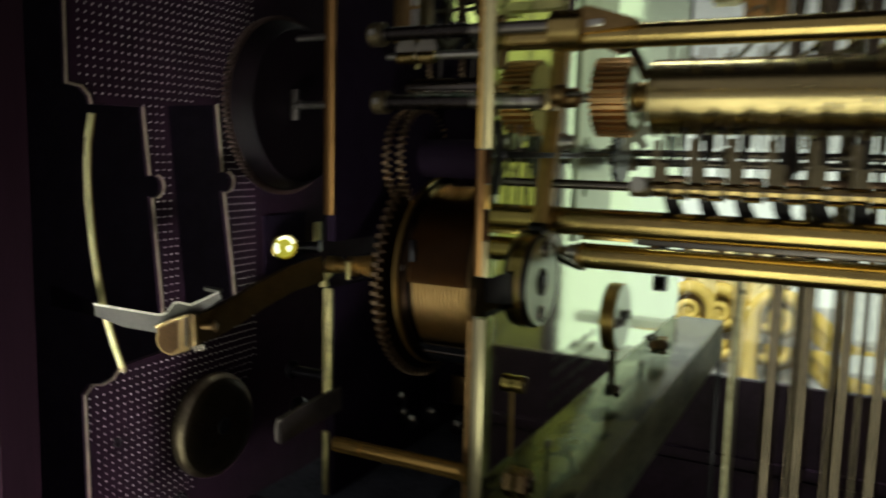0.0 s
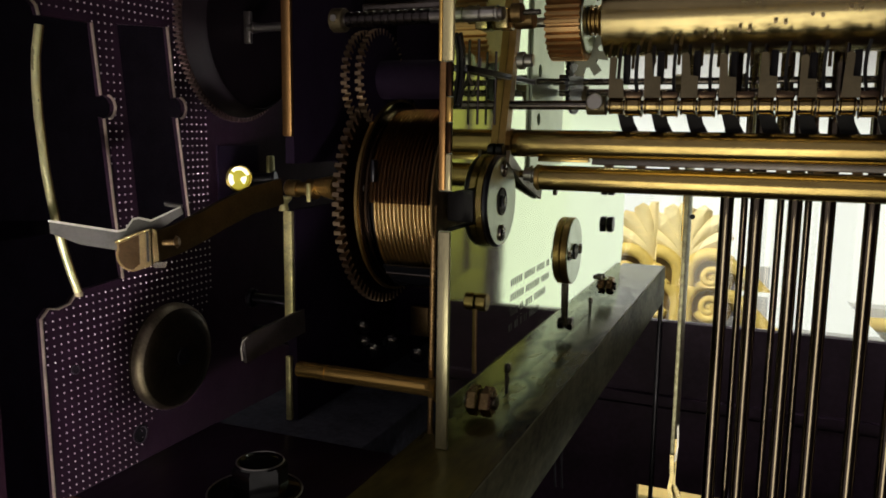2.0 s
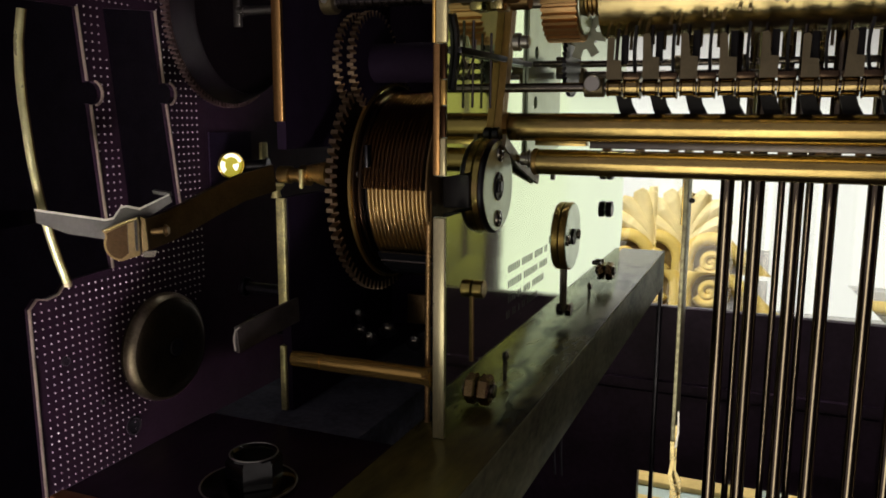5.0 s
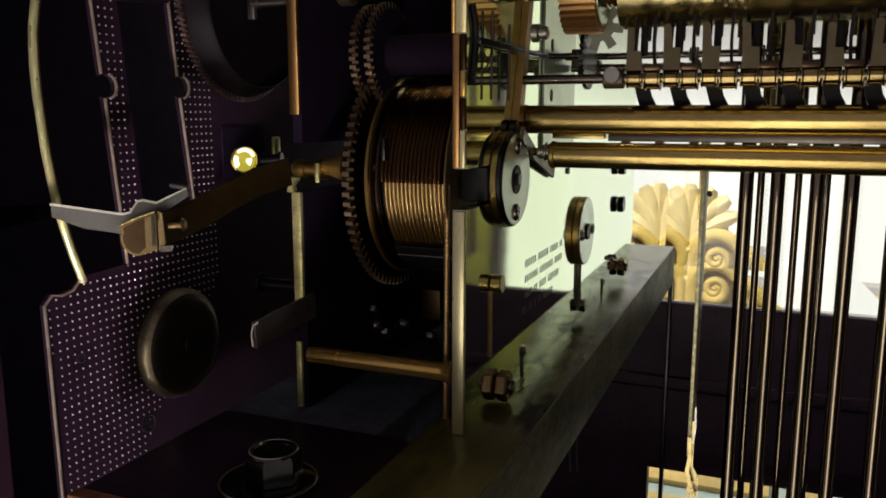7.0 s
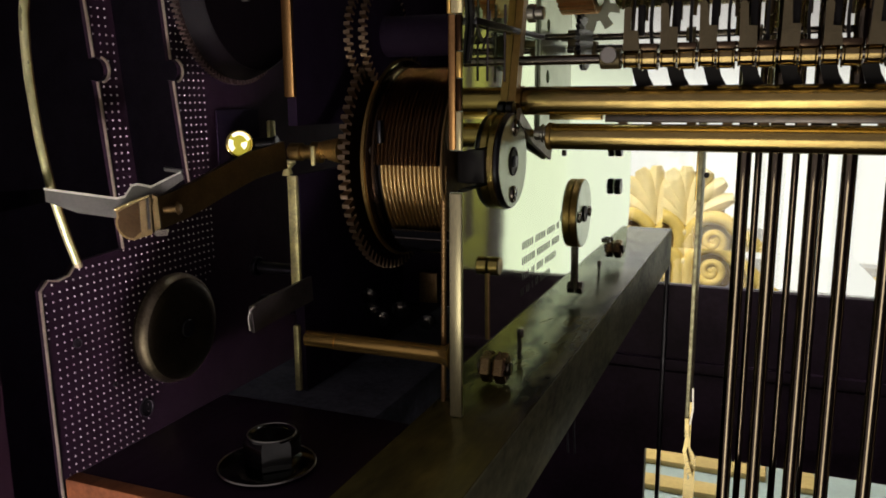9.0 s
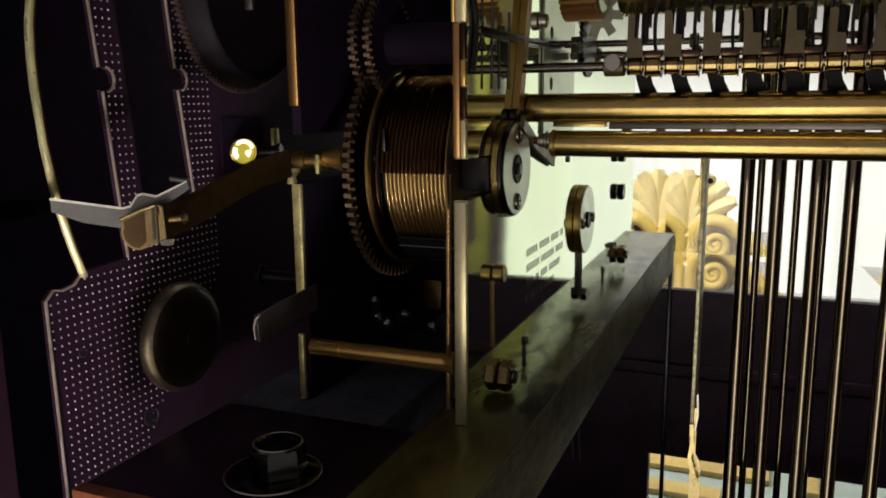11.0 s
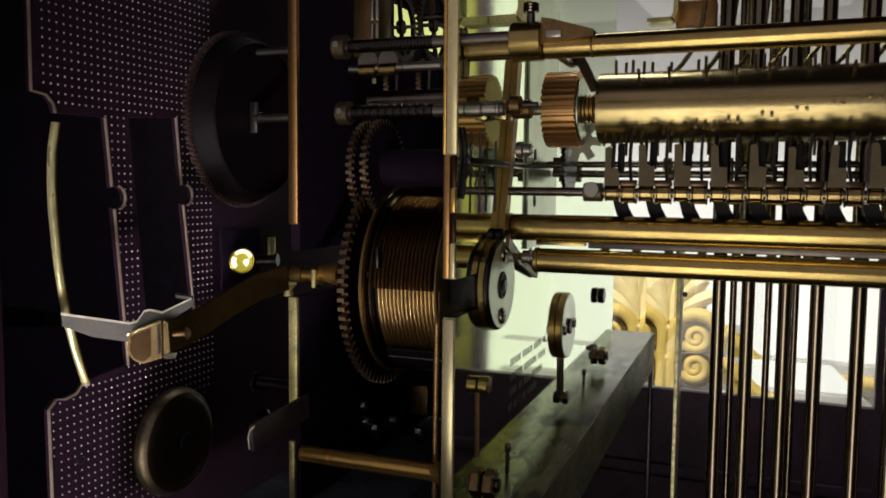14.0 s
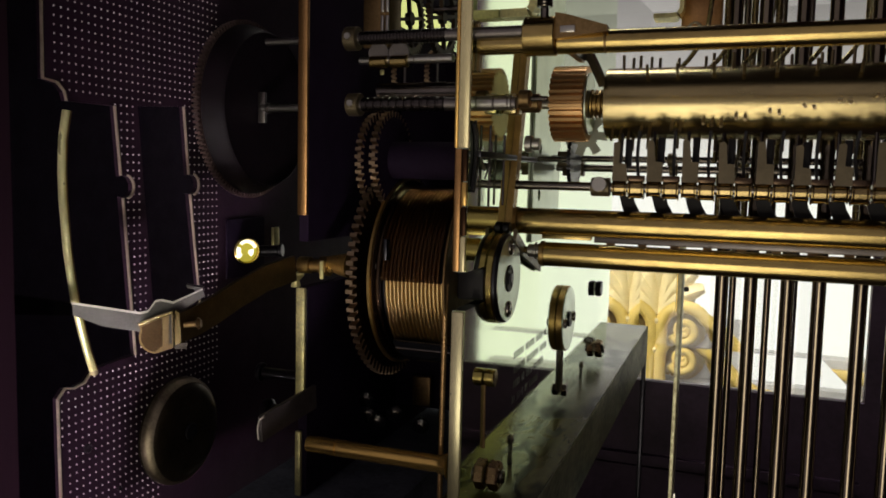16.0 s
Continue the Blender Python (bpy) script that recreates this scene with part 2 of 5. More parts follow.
def box(bm, x0, x1, y0, y1, z0, z1, bevel=0.0):
    r = bmesh.ops.create_cube(bm, size=1.0, matrix=Matrix.LocRotScale(((x0 + x1) / 2, (y0 + y1) / 2, (z0 + z1) / 2), None, (x1 - x0, y1 - y0, z1 - z0)))
    if bevel:
        es = list({e for v in r["verts"] for e in v.link_edges})
        bmesh.ops.bevel(bm, geom=es, offset=bevel, segments=2, affect="EDGES", profile=0.5)
    return bm


def boxes(*rows, bevel=0.0):
    bm = bmesh.new()
    for r in rows:
        box(bm, *r, bevel=bevel)
    return bm


def lathe(bm, profile, origin, axis=(1, 0, 0), seg=32):
    """Turned shape: profile of (along, radius) about an axis through origin."""
    q = Vector((0, 0, 1)).rotation_difference(Vector(axis).normalized())
    rings = []
    for a, r in profile:
        ring = []
        for k in range(seg):
            th = 2 * math.pi * k / seg
            ring.append(bm.verts.new(Vector(origin) + q @ Vector((r * math.cos(th), r * math.sin(th), a))))
        rings.append(ring)
    for a, b in zip(rings, rings[1:]):
        for k in range(seg):
            bm.faces.new((a[k], a[(k + 1) % seg], b[(k + 1) % seg], b[k]))
    for ring in (rings[0], rings[-1]):
        bm.faces.new(ring)
    return bm


def rod(p, q, r, seg=20, bevel=0.12):
    """Round bar from p to q with eased ends."""
    p, q = Vector(p), Vector(q)
    L = (q - p).length
    e = min(r * bevel, L * 0.2)
    return lathe(bmesh.new(), [(0, r - e), (e, r), (L - e, r), (L, r - e)], p, q - p, seg)


def shaft(steps, origin, axis=(1, 0, 0), seg=28):
    """Turned bar: steps of (start, end, radius), each with a small chamfer."""
    prof = []
    for a, b, r in steps:
        e = min(0.00025, (b - a) * 0.2, r * 0.3)
        prof += [(a, r - e), (a + e, r), (b - e, r), (b, r - e)]
    return lathe(bmesh.new(), prof, origin, axis, seg)


def gear(x0, x1, y, z, r, teeth, depth, rim=0.0, spokes=0, hub=0.004, turn=0.0):
    """Toothed wheel about an axis along x, with a web or spokes."""
    bm = bmesh.new()
    outer, pat = [], ((0.0, 0), (0.3, 0), (0.42, 1), (0.85, 1))
    for k in range(teeth):
        for f, up in pat:
            th = turn + 2 * math.pi * (k + f) / teeth
            rr = r if up else r - depth
            outer.append((rr * math.cos(th), rr * math.sin(th)))
    n = len(outer)
    if spokes:
        ri = r - depth - rim
        inner = [(ri * math.cos(2 * math.pi * (k + .5) / n + turn), ri * math.sin(2 * math.pi * (k + .5) / n + turn)) for k in range(n)]
        vs = [[bm.verts.new((x, y + a, z + b)) for a, b in ring] for x in (x0, x1) for ring in (outer, inner)]
        for k in range(n):
            j = (k + 1) % n
            bm.faces.new((vs[0][k], vs[0][j], vs[1][j], vs[1][k]))
            bm.faces.new((vs[2][k], vs[2][j], vs[3][j], vs[3][k]))
            bm.faces.new((vs[0][k], vs[0][j], vs[2][j], vs[2][k]))
            bm.faces.new((vs[1][k], vs[1][j], vs[3][j], vs[3][k]))
        for s in range(spokes):
            m = Matrix.Translation((0, y, z)) @ Matrix.Rotation(2 * math.pi * s / spokes + turn, 4, "X")
            w = 0.09 * r
            r2 = bmesh.ops.create_cube(bm, size=1.0, matrix=m @ Matrix.LocRotScale(((x0 + x1) / 2, 0, (ri + hub) / 2), None, ((x1 - x0) * 0.9, w, ri - hub * 0.6 + 0.0004)))
        lathe(bm, [(0, hub * 1.2), (x1 - x0 + 0.0006, hub * 1.2)], (x0 - 0.0003, y, z), seg=24)
    else:
        vs = [[bm.verts.new((x, y + a, z + b)) for a, b in outer] for x in (x0, x1)]
        for k in range(n):
            j = (k + 1) % n
            bm.faces.new((vs[0][k], vs[0][j], vs[1][j], vs[1][k]))
        for ring in vs:
            c = bm.verts.new((ring[0].co.x, y, z))
            for k in range(n):
                bm.faces.new((ring[k], ring[(k + 1) % n], c))
    return bm


def lit_teeth(ob, mat, y, z, r):
    """Paler second material on the tooth faces for the light they catch, the sides staying dark."""
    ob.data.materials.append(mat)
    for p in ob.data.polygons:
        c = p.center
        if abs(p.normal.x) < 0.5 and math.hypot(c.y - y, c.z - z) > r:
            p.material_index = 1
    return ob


def sheet(loops, x0, x1, bevel=0.0):
    """Flat plate between x0 and x1, cut to loops of (y, z): the outline first, then its holes."""
    bm = bmesh.new()
    edges = []
    for loop in loops:
        vs = [bm.verts.new((x0, y, z)) for y, z in loop]
        edges += [bm.edges.new((vs[k], vs[(k + 1) % len(vs)])) for k in range(len(vs))]
    bmesh.ops.triangle_fill(bm, use_beauty=True, use_dissolve=False, edges=edges)
    r = bmesh.ops.extrude_face_region(bm, geom=list(bm.faces))
    bmesh.ops.translate(bm, verts=[v for v in r["geom"] if isinstance(v, bmesh.types.BMVert)], vec=(x1 - x0, 0, 0))
    return bm


def sheet_xz(loops, y0, y1):
    """The same, cut to loops of (x, z) between y0 and y1."""
    bm = sheet(loops, y0, y1)
    for v in bm.verts:
        v.co = (v.co.y, v.co.x, v.co.z)
    return bm


def circle(y, z, r, n=20, a0=0.0, a1=2 * math.pi, closed=True):
    k1 = n if closed else n - 1
    return [(y + r * math.cos(a0 + (a1 - a0) * k / k1), z + r * math.sin(a0 + (a1 - a0) * k / k1)) for k in range(n)]


def bent(points, r, name="curve", flat=None, seg=8):
    """Wire or strip swept along points; flat gives a rectangular section (half width, half depth)."""
    bm = bmesh.new()
    pts = [Vector(p) for p in points]
    rings = []
    for k, p in enumerate(pts):
        d = (pts[min(k + 1, len(pts) - 1)] - pts[max(k - 1, 0)]).normalized()
        ref = Vector((1, 0, 0)) if abs(d.x) < 0.9 else Vector((0, 0, 1))
        u = d.cross(ref).normalized()
        v = d.cross(u)
        if flat:
            ring = [p + u * a * flat[0] + v * b * flat[1] for a, b in ((-1, -1), (1, -1), (1, 1), (-1, 1))]
        else:
            ring = [p + (u * math.cos(2 * math.pi * j / seg) + v * math.sin(2 * math.pi * j / seg)) * r for j in range(seg)]
        rings.append([bm.verts.new(c) for c in ring])
    n = len(rings[0])
    for a, b in zip(rings, rings[1:]):
        for j in range(n):
            bm.faces.new((a[j], a[(j + 1) % n], b[(j + 1) % n], b[j]))
    bm.faces.new(rings[0])
    bm.faces.new(rings[-1])
    return bm


def hexnut(x0, x1, y, z, af, turn=0.0, seg=6):
    """Hexagon nut about an axis along x, with chamfered corners."""
    r = af / math.sqrt(3)
    bm = bmesh.new()
    c = (x1 - x0) * 0.16
    prof = [(x0, r * 0.9), (x0 + c, r), (x1 - c, r), (x1, r * 0.9)]
    rings = [[bm.verts.new((x, y + q * math.cos(turn + math.pi * k / 3), z + q * math.sin(turn + math.pi * k / 3))) for k in range(6)] for x, q in prof]
    for a, b in zip(rings, rings[1:]):
        for k in range(6):
            bm.faces.new((a[k], a[(k + 1) % 6], b[(k + 1) % 6], b[k]))
    bm.faces.new(rings[0])
    bm.faces.new(rings[-1])
    return bm


# ---- clock case ----
def structure(name, bm, mat, label, smooth=False):
    return tagged(part(name, bm, mat, smooth=smooth), label, kind="structure")


SILL = 0.1545
structure("wall_far", boxes((-0.30, 0.10, 0.546, 0.556, 0.0345, SILL), (0.0675, 0.10, 0.546, 0.556, SILL, 0.62), (-0.305, -0.30, 0.546, 0.556, -0.25, 0.62),
                            (-0.30, 0.10, 0.546, 0.556, -0.25, -0.12), (-0.30, 0.0675, 0.546, 0.556, 0.432, 0.62), (-0.112, -0.1010, 0.546, 0.556, SILL, 0.432), (0.0930, 0.10, 0.546, 0.556, -0.12, 0.0345), (-0.30, -0.0800, 0.546, 0.556, -0.12, 0.0345)),
          WOOD_DARK, "dark wooden side wall of the clock case with window openings")
structure("trim", boxes((-0.30, 0.0675, 0.541, 0.5458, 0.098, 0.1030), (-0.30, 0.0675, 0.543, 0.5458, 0.052, 0.094)), WOOD_DARK, "dark panelled rail under the window")
structure("wall_back", boxes((0.10, 0.115, 0.06, 0.556, -0.25, 0.62)), WOOD_DARK, "dark wooden back panel of the clock case")
structure("wall_front", boxes((-0.32, -0.305, 0.06, 0.556, -0.25, 0.62)), VOID, "front of the clock case behind the dial, shade put in as black")
structure("wall_near", boxes((-0.305, -0.1705, 0.112, 0.122, -0.25, 0.62), (0.085, 0.10, 0.085, 0.10, -0.25, 0.62), (-0.1705, 0.085, 0.085, 0.10, 0.50, 0.62), (-0.1705, 0.085, 0.085, 0.10, -0.25, 0.02)),
          STILE, "reddish dark stile round the open side door")
structure("floor", boxes((-0.32, 0.115, 0.06, 0.556, -0.265, -0.25)), WOOD_DARK, "dark wooden bottom of the clock case")
structure("ceiling", boxes((-0.32, 0.115, 0.06, 0.556, 0.62, 0.635)), WOOD_DARK, "dark wooden top of the clock case")
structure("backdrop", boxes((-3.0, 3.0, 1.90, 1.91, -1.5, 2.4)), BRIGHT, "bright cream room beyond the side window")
# added glowing panel, out of direct view, for the golden band mirrored in the plate
structure("backdrop", boxes((0.177, 1.6, 0.98, 0.99, -1.5, 1.6)), YELLOW_GLOW, "unseen glowing yellow panel added for the plate's reflection")
# added dark post, out of direct view: makes the dark strip mirrored in the plate
structure("trim", boxes((0.160, 0.1768, 0.975, 0.995, -1.5, 1.6)), WOOD_DARK, "unseen dark post added for a dark strip in the plate's reflection")

# two more added glowing panels: behind the wheels, and for the plate's reflection
structure("backdrop", boxes((-3.0, -0.62, 1.885, 1.895, -1.5, 2.4)), FAR_CREAM, "glowing pale yellow panel added for light between the plates")
structure("backdrop", boxes((0.29, 3.0, 1.885, 1.895, -1.5, 2.4)), FAR_WHITE, "unseen glowing white panel added to brighten the plate's reflection")


def bevelled_pane(x0, x1, z0, z1, y0, thick, width, drop):
    """Sheet of glass whose border slopes back on the inner side."""
    bm = bmesh.new()
    corners = ((x0, z0), (x1, z0), (x1, z1), (x0, z1))
    inner = ((x0 + width, z0 + width), (x1 - width, z0 + width), (x1 - width, z1 - width), (x0 + width, z1 - width))
    a = [bm.verts.new((x, y0, z)) for x, z in inner]
    b = [bm.verts.new((x, y0 + drop, z)) for x, z in corners]
    c = [bm.verts.new((x, y0 + thick, z)) for x, z in corners]
    bm.faces.new(a)
    bm.faces.new(c)
    for k in range(4):
        j = (k + 1) % 4
        bm.faces.new((a[k], a[j], b[j], b[k]))
        bm.faces.new((b[k], b[j], c[j], c[k]))
    return bm


pane = structure("window_1", bevelled_pane(-0.1008, 0.0673, SILL + 0.0002, 0.4318, 0.5485, 0.0050, 0.0255, 0.0030), GLASS, "clear window pane with a bevelled border")

structure("case_lower", boxes((-0.32, 0.115, 0.06, 0.075, -1.50, -0.2655), (-0.32, 0.115, 0.541, 0.556, -1.50, -0.2655), (-0.32, -0.305, 0.0755, 0.5405, -1.50, -0.2655), (0.10, 0.115, 0.0755, 0.5405, -1.50, -0.2655)),
          WOOD_DARK, "dark wooden lower trunk of the clock case")
structure("ground", boxes((-2.5, 2.5, -2.5, 2.5, -1.56, -1.5005)), material("brown_floor_boards", (0.16, 0.09, 0.05), 0, 0.4, 0.2, 6, 0.1, (1, 0.1, 1)), "brown wooden room floor")

# ---- seat board ----
seat = thing("seat_board", "dark grained wooden seat board carrying the clock movement", "seat board", at=(-0.1, 0.3, 0.17))
def under(ob, parent):
    ob.parent = parent
    ob.matrix_parent_inverse = Matrix.Translation(-parent.location)
    return ob
under(part("rear_rail", boxes((-0.0965, -0.0690, 0.1300, 0.5445, 0.1690, 0.1935), bevel=0.0002), WOOD_SEAT), seat)
under(part("rail_side", boxes((-0.0690, -0.0684, 0.1300, 0.5445, 0.1692, 0.1933), bevel=0.0001), SIDE_WOOD, label="paler sawn side of the rail"), seat)
under(part("rail_post", boxes((-0.0712, -0.0684, 0.5400, 0.5450, -0.12, 0.1688), bevel=0.0006), GUN, label="narrow dark steel post under the rail"), seat)
under(part("near_rail", boxes((-0.158, -0.0967, 0.1300, 0.1850, 0.1690, 0.1933), bevel=0.0006), NEAR_WOOD), seat)
under(part("front_rail", boxes((-0.158, -0.1080, 0.1855, 0.5445, 0.1690, 0.1930), bevel=0.0006), DUSTY, label="dusty slate-dark board top"), seat)
under(part("raw_end", boxes((-0.1580, -0.1100, 0.1255, 0.1298, 0.1690, 0.1936), bevel=0.0006), WOOD_RAW, label="freshly cut orange wood end"), seat)

# ---- movement ----
move = thing("clock_movement", "brass and nickel clock movement with two plates and pillars", "clock movement", at=(-0.118, 0.3, 0.187))
def mpart(name, bm, mat, label="", smooth=True):
    return under(part(name, bm, mat, label=label, smooth=smooth), move)
def sub_part(parent, name, bm, mat, label="", smooth=True):
    return part(name, bm, mat, parent, label, smooth)
BACK = -0.0848
back_loop = [(0.1935, 0.1936), (0.459, 0.1936), (0.468, 0.2196), (0.452, 0.40), (0.1935, 0.40), (0.1935, 0.2665), (0.2245, 0.2665), (0.2245, 0.2557), (0.1935, 0.2557)]
mpart("back_plate", sheet([back_loop], BACK - 0.0036, BACK), MIRROR, "mirror-polished nickel plate", smooth=False)
# pale band puts the light on one side of the edge into its colour
mpart("plate_edge_strip", boxes((BACK - 0.0028, BACK + 0.0004, 0.1920, 0.1934, 0.3008, 0.40), bevel=0.0004), PALE_GOLD, "plate edge, its lit side put in as pale gold")
mpart("plate_edge_strip", boxes((BACK - 0.0038, BACK - 0.0029, 0.1921, 0.1934, 0.3008, 0.40), bevel=0.0002), GOLDEN_EDGE, "golden polished plate edge")
mpart("plate_edge_strip", boxes((BACK - 0.0036, BACK - 0.0016, 0.1922, 0.1934, 0.2667, 0.3006), bevel=0.0004), COPPERY, "reddish polished plate edge")
# short pieces along the edge, alternately light and dark
for z0, z1, mat in ((0.2667, 0.2765, PALE_GOLD), (0.2767, 0.2848, ROLLER_BROWN), (0.2850, 0.2915, GOLDEN_EDGE), (0.2917, 0.3006, ROLLER_BROWN)):
    mpart("edge_piece", boxes((BACK - 0.0015, BACK, 0.1922, 0.1934, z0, z1), bevel=0.0003), mat, "plate edge in light and dark pieces")
mpart("plate_edge_strip", boxes((BACK - 0.0035, BACK, 0.1922, 0.1934, 0.1937, 0.2555), bevel=0.0004), CREAM_EDGE, "bright polished plate edge")
front_loop = [(0.1955, 0.1936), (0.459, 0.1936), (0.459, 0.40), (0.1955, 0.40), (0.1955, 0.2725), (0.235, 0.2725), (0.235, 0.2586), (0.1955, 0.2586)]
# plate coloured near-black for the shade on it
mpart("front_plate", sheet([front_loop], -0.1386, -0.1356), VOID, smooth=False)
# mirror patch cut to the spot where light glimmers through the spoked wheels
mpart("polished_inner_face", boxes((-0.1354, -0.1350, 0.2610, 0.3240, 0.3475, 0.3590)), MIRROR, "mirror patch on the inner plate face for glimpses of light", smooth=False)
mpart("plate_edge_strip", boxes((-0.1386, -0.1354, 0.1938, 0.1954, 0.2804, 0.40), bevel=0.0004), COPPERY, "reddish polished plate edge")
mpart("plate_edge_strip", boxes((-0.1388, -0.1358, 0.1938, 0.1954, 0.2207, 0.2584), bevel=0.0004), PALE_STRIP, "pale plate edge")
mpart("plate_edge_strip", boxes((-0.1388, -0.1370, 0.1938, 0.1954, 0.1937, 0.214), bevel=0.0003), PALE_STRIP, "pale plate edge")
mpart("pillar", lathe(bmesh.new(), [(0, 0.0025), (0.0098, 0.0025), (0.0100, 0.0022), (0.0102, 0.0025), (0.0425, 0.0025), (0.0445, 0.0029), (0.0458, 0.0037), (0.0464, 0.0042), (0.0466, 0.0030)], (-0.1355, 0.1965, 0.2098), seg=32), PILLAR_GOLD, "golden brass pillar with flared end")
for y, z in ((0.2212, 0.1990), (0.4220, 0.2005)):
    nut = mpart("pillar_nut", hexnut(BACK + 0.0003, BACK + 0.0040, y, z, 0.0084, 0.2), NUT_COPPER, "dark hexagon nut")
    sub_part(nut, "nut_end", shaft([(0, 0.0012, 0.0022)], (BACK + 0.004, y, z)), STEEL_DARK)
mpart("pillar_nut", hexnut(BACK + 0.0003, BACK + 0.0034, 0.4160, 0.2345, 0.0078), GUN)
mpart("pillar", shaft([(0, 0.0469, 0.0026)], (-0.1355, 0.4220, 0.2005)), BRASS)

# chime cable drum
drum = thing("cable_drum", "cable drum wound with brass cable beside a toothed great wheel", "cable drum", at=(-0.105, 0.230, 0.2615))
DY, DZ = 0.230, 0.2615
def dpart(name, bm, mat, label="", smooth=True):
    return under(part(name, bm, mat, label=label, smooth=smooth), drum)
lit_teeth(dpart("great_wheel", gear(-0.1227, -0.1204, DY, DZ, 0.0352, 77, 0.0027), WHEEL_DARK, "dark brass toothed wheel, light on its teeth put in as paler brass"), TOOTH, DY, DZ, 0.0320)
dpart("left_flange", shaft([(0, 0.0012, 0.0300), (0.0014, 0.0026, 0.0282)], (-0.1175, DY, DZ), seg=72), FLANGE_BROWN, "glossy brown drum flange")
dpart("drum_core", shaft([(0.0027, 0.0226, 0.0262), (0.0227, 0.0229, 0.0270)], (-0.1175, DY, DZ), seg=72), GUN)
dpart("end_flange", lathe(bmesh.new(), [(0, 0.0288), (0.0003, 0.0292), (0.0007, 0.0292), (0.0010, 0.0288)], (-0.0945, DY, DZ), seg=72), BRASS_DARK, "thin brown end flange")
dpart("wheel_ring", lathe(bmesh.new(), [(0, 0.0300), (0.0003, 0.0307), (0.0012, 0.0307), (0.0015, 0.0300)], (-0.1182, DY, DZ), seg=72), BRASS_OLD)
def twisted(centre, u, v, r, lay, seg=9):
    """Mesh of a cable of three strands: its centre line, two cross directions and the length along it, point by point."""
    n = len(centre)
    a = np.linspace(0, 2 * np.pi, seg, endpoint=False)[None, :]
    rr = r * (0.88 + 0.17 * np.cos(3 * (a - lay[:, None])))
    pts = centre[:, None, :] + (rr * np.cos(a))[..., None] * u[:, None, :] + (rr * np.sin(a))[..., None] * v[:, None, :]
    i, j = np.arange(n - 1)[:, None] * seg, np.arange(seg)[None, :]
    k = (np.arange(seg) + 1) % seg
    faces = np.stack([i + j, i + k, i + seg + k, i + seg + j], axis=-1).reshape(-1, 4)
    me = bpy.data.meshes.new("cable")
    me.from_pydata(pts.reshape(-1, 3).tolist(), [], faces.tolist())
    me.shade_smooth()
    return me
th = np.linspace(0, 2 * np.pi * 15, 15 * 660)
radial = np.stack([0 * th, -np.cos(th), np.sin(th)], 1)
centre = radial * 0.0270 + np.stack([-0.1142 + 0.00126 * th / (2 * np.pi), 0 * th + DY, 0 * th + DZ], 1)
me = twisted(centre, radial, np.tile((1.0, 0, 0), (len(th), 1)), 0.00070, th * 0.0270 * 2 * np.pi / 0.0036)
me.materials.append(CABLE)
wound = under(new("wound_cable", me), drum)
wound["label"] = "twisted brass cable in even turns"
shell = [(DY - 0.0284 * math.cos(a), DZ + 0.0284 * math.sin(a)) for a in [0.06 * k for k in range(45)]]
shell += [(DY - 0.0281 * math.cos(a), DZ + 0.0281 * math.sin(a)) for a in [0.06 * k for k in range(44, -1, -1)]]
dpart("cable_guard", sheet([shell], -0.1146, -0.0953), SMOKY, "smoky brown plastic guard over the cable")
dpart("wheel_pin", boxes((-0.1138, -0.1124, DY - 0.0286, DY - 0.0258, DZ + 0.0060, DZ + 0.0125), bevel=0.0004), GUN)
dpart("rim_stud", shaft([(0, 0.0012, 0.0013)], (-0.1172, DY - 0.0272, DZ + 0.0040)), STEEL)
dpart("arbor", shaft([(0, 0.010, 0.0035), (0.010, 0.0185, 0.0042)], (-0.1365, DY, DZ)), BRASS)

cable = thing("hanging_cable", "thin twisted brass cable hanging down from the drum", "cable", at=(-0.0945, 0.2035, 0.1))
down = np.linspace(0, 0.3115, 1250)
line = np.array([-0.0940, 0.2031, 0.2615]) + down[:, None] * (np.array([-0.0017, -0.0006, -0.3115]) / 0.3115)
me = twisted(line, np.tile((1.0, 0, 0), (1250, 1)), np.tile((0, 1.0, 0), (1250, 1)), 0.00090, down * 2 * np.pi / 0.0040)
me.materials.append(CABLE_RED)
under(new("strand", me), cable)

# winding disc on the back plate
disc = thing("arbor_disc", "round nickel disc with brass rim and two screws on the plate", "disc", at=(-0.083, 0.2254, 0.2616))
def xpart(parent, name, bm, mat, label="", smooth=True):
    return under(part(name, bm, mat, label=label, smooth=smooth), parent)
xpart(disc, "rim", shaft([(0, 0.0021, 0.0143)], (BACK + 0.0001, 0.2254, 0.2616), seg=56), BRASS)
xpart(disc, "dark_shoulder", lathe(bmesh.new(), [(0, 0.0140), (0.0008, 0.0140), (0.0015, 0.0135)], (BACK + 0.0022, 0.2254, 0.2616), seg=56), GUN)
xpart(disc, "face", shaft([(0, 0.0003, 0.0134)], (BACK + 0.0036, 0.2254, 0.2616), seg=56), NICKEL, "pale polished face")
sock = xpart(disc, "socket", lathe(bmesh.new(), [(0, 0.0043), (0.0004, 0.0042), (0.0005, 0.0036), (0.0003, 0.0034), (0.0003, 0.0004)], (-0.0810, 0.2250, 0.2616), seg=28), BLACK, "dark winding hole")
sub_part(sock, "square", boxes((-0.0808, -0.0800, 0.2234, 0.2266, 0.2600, 0.2632), bevel=0.0003), GUN, "dark winding square")
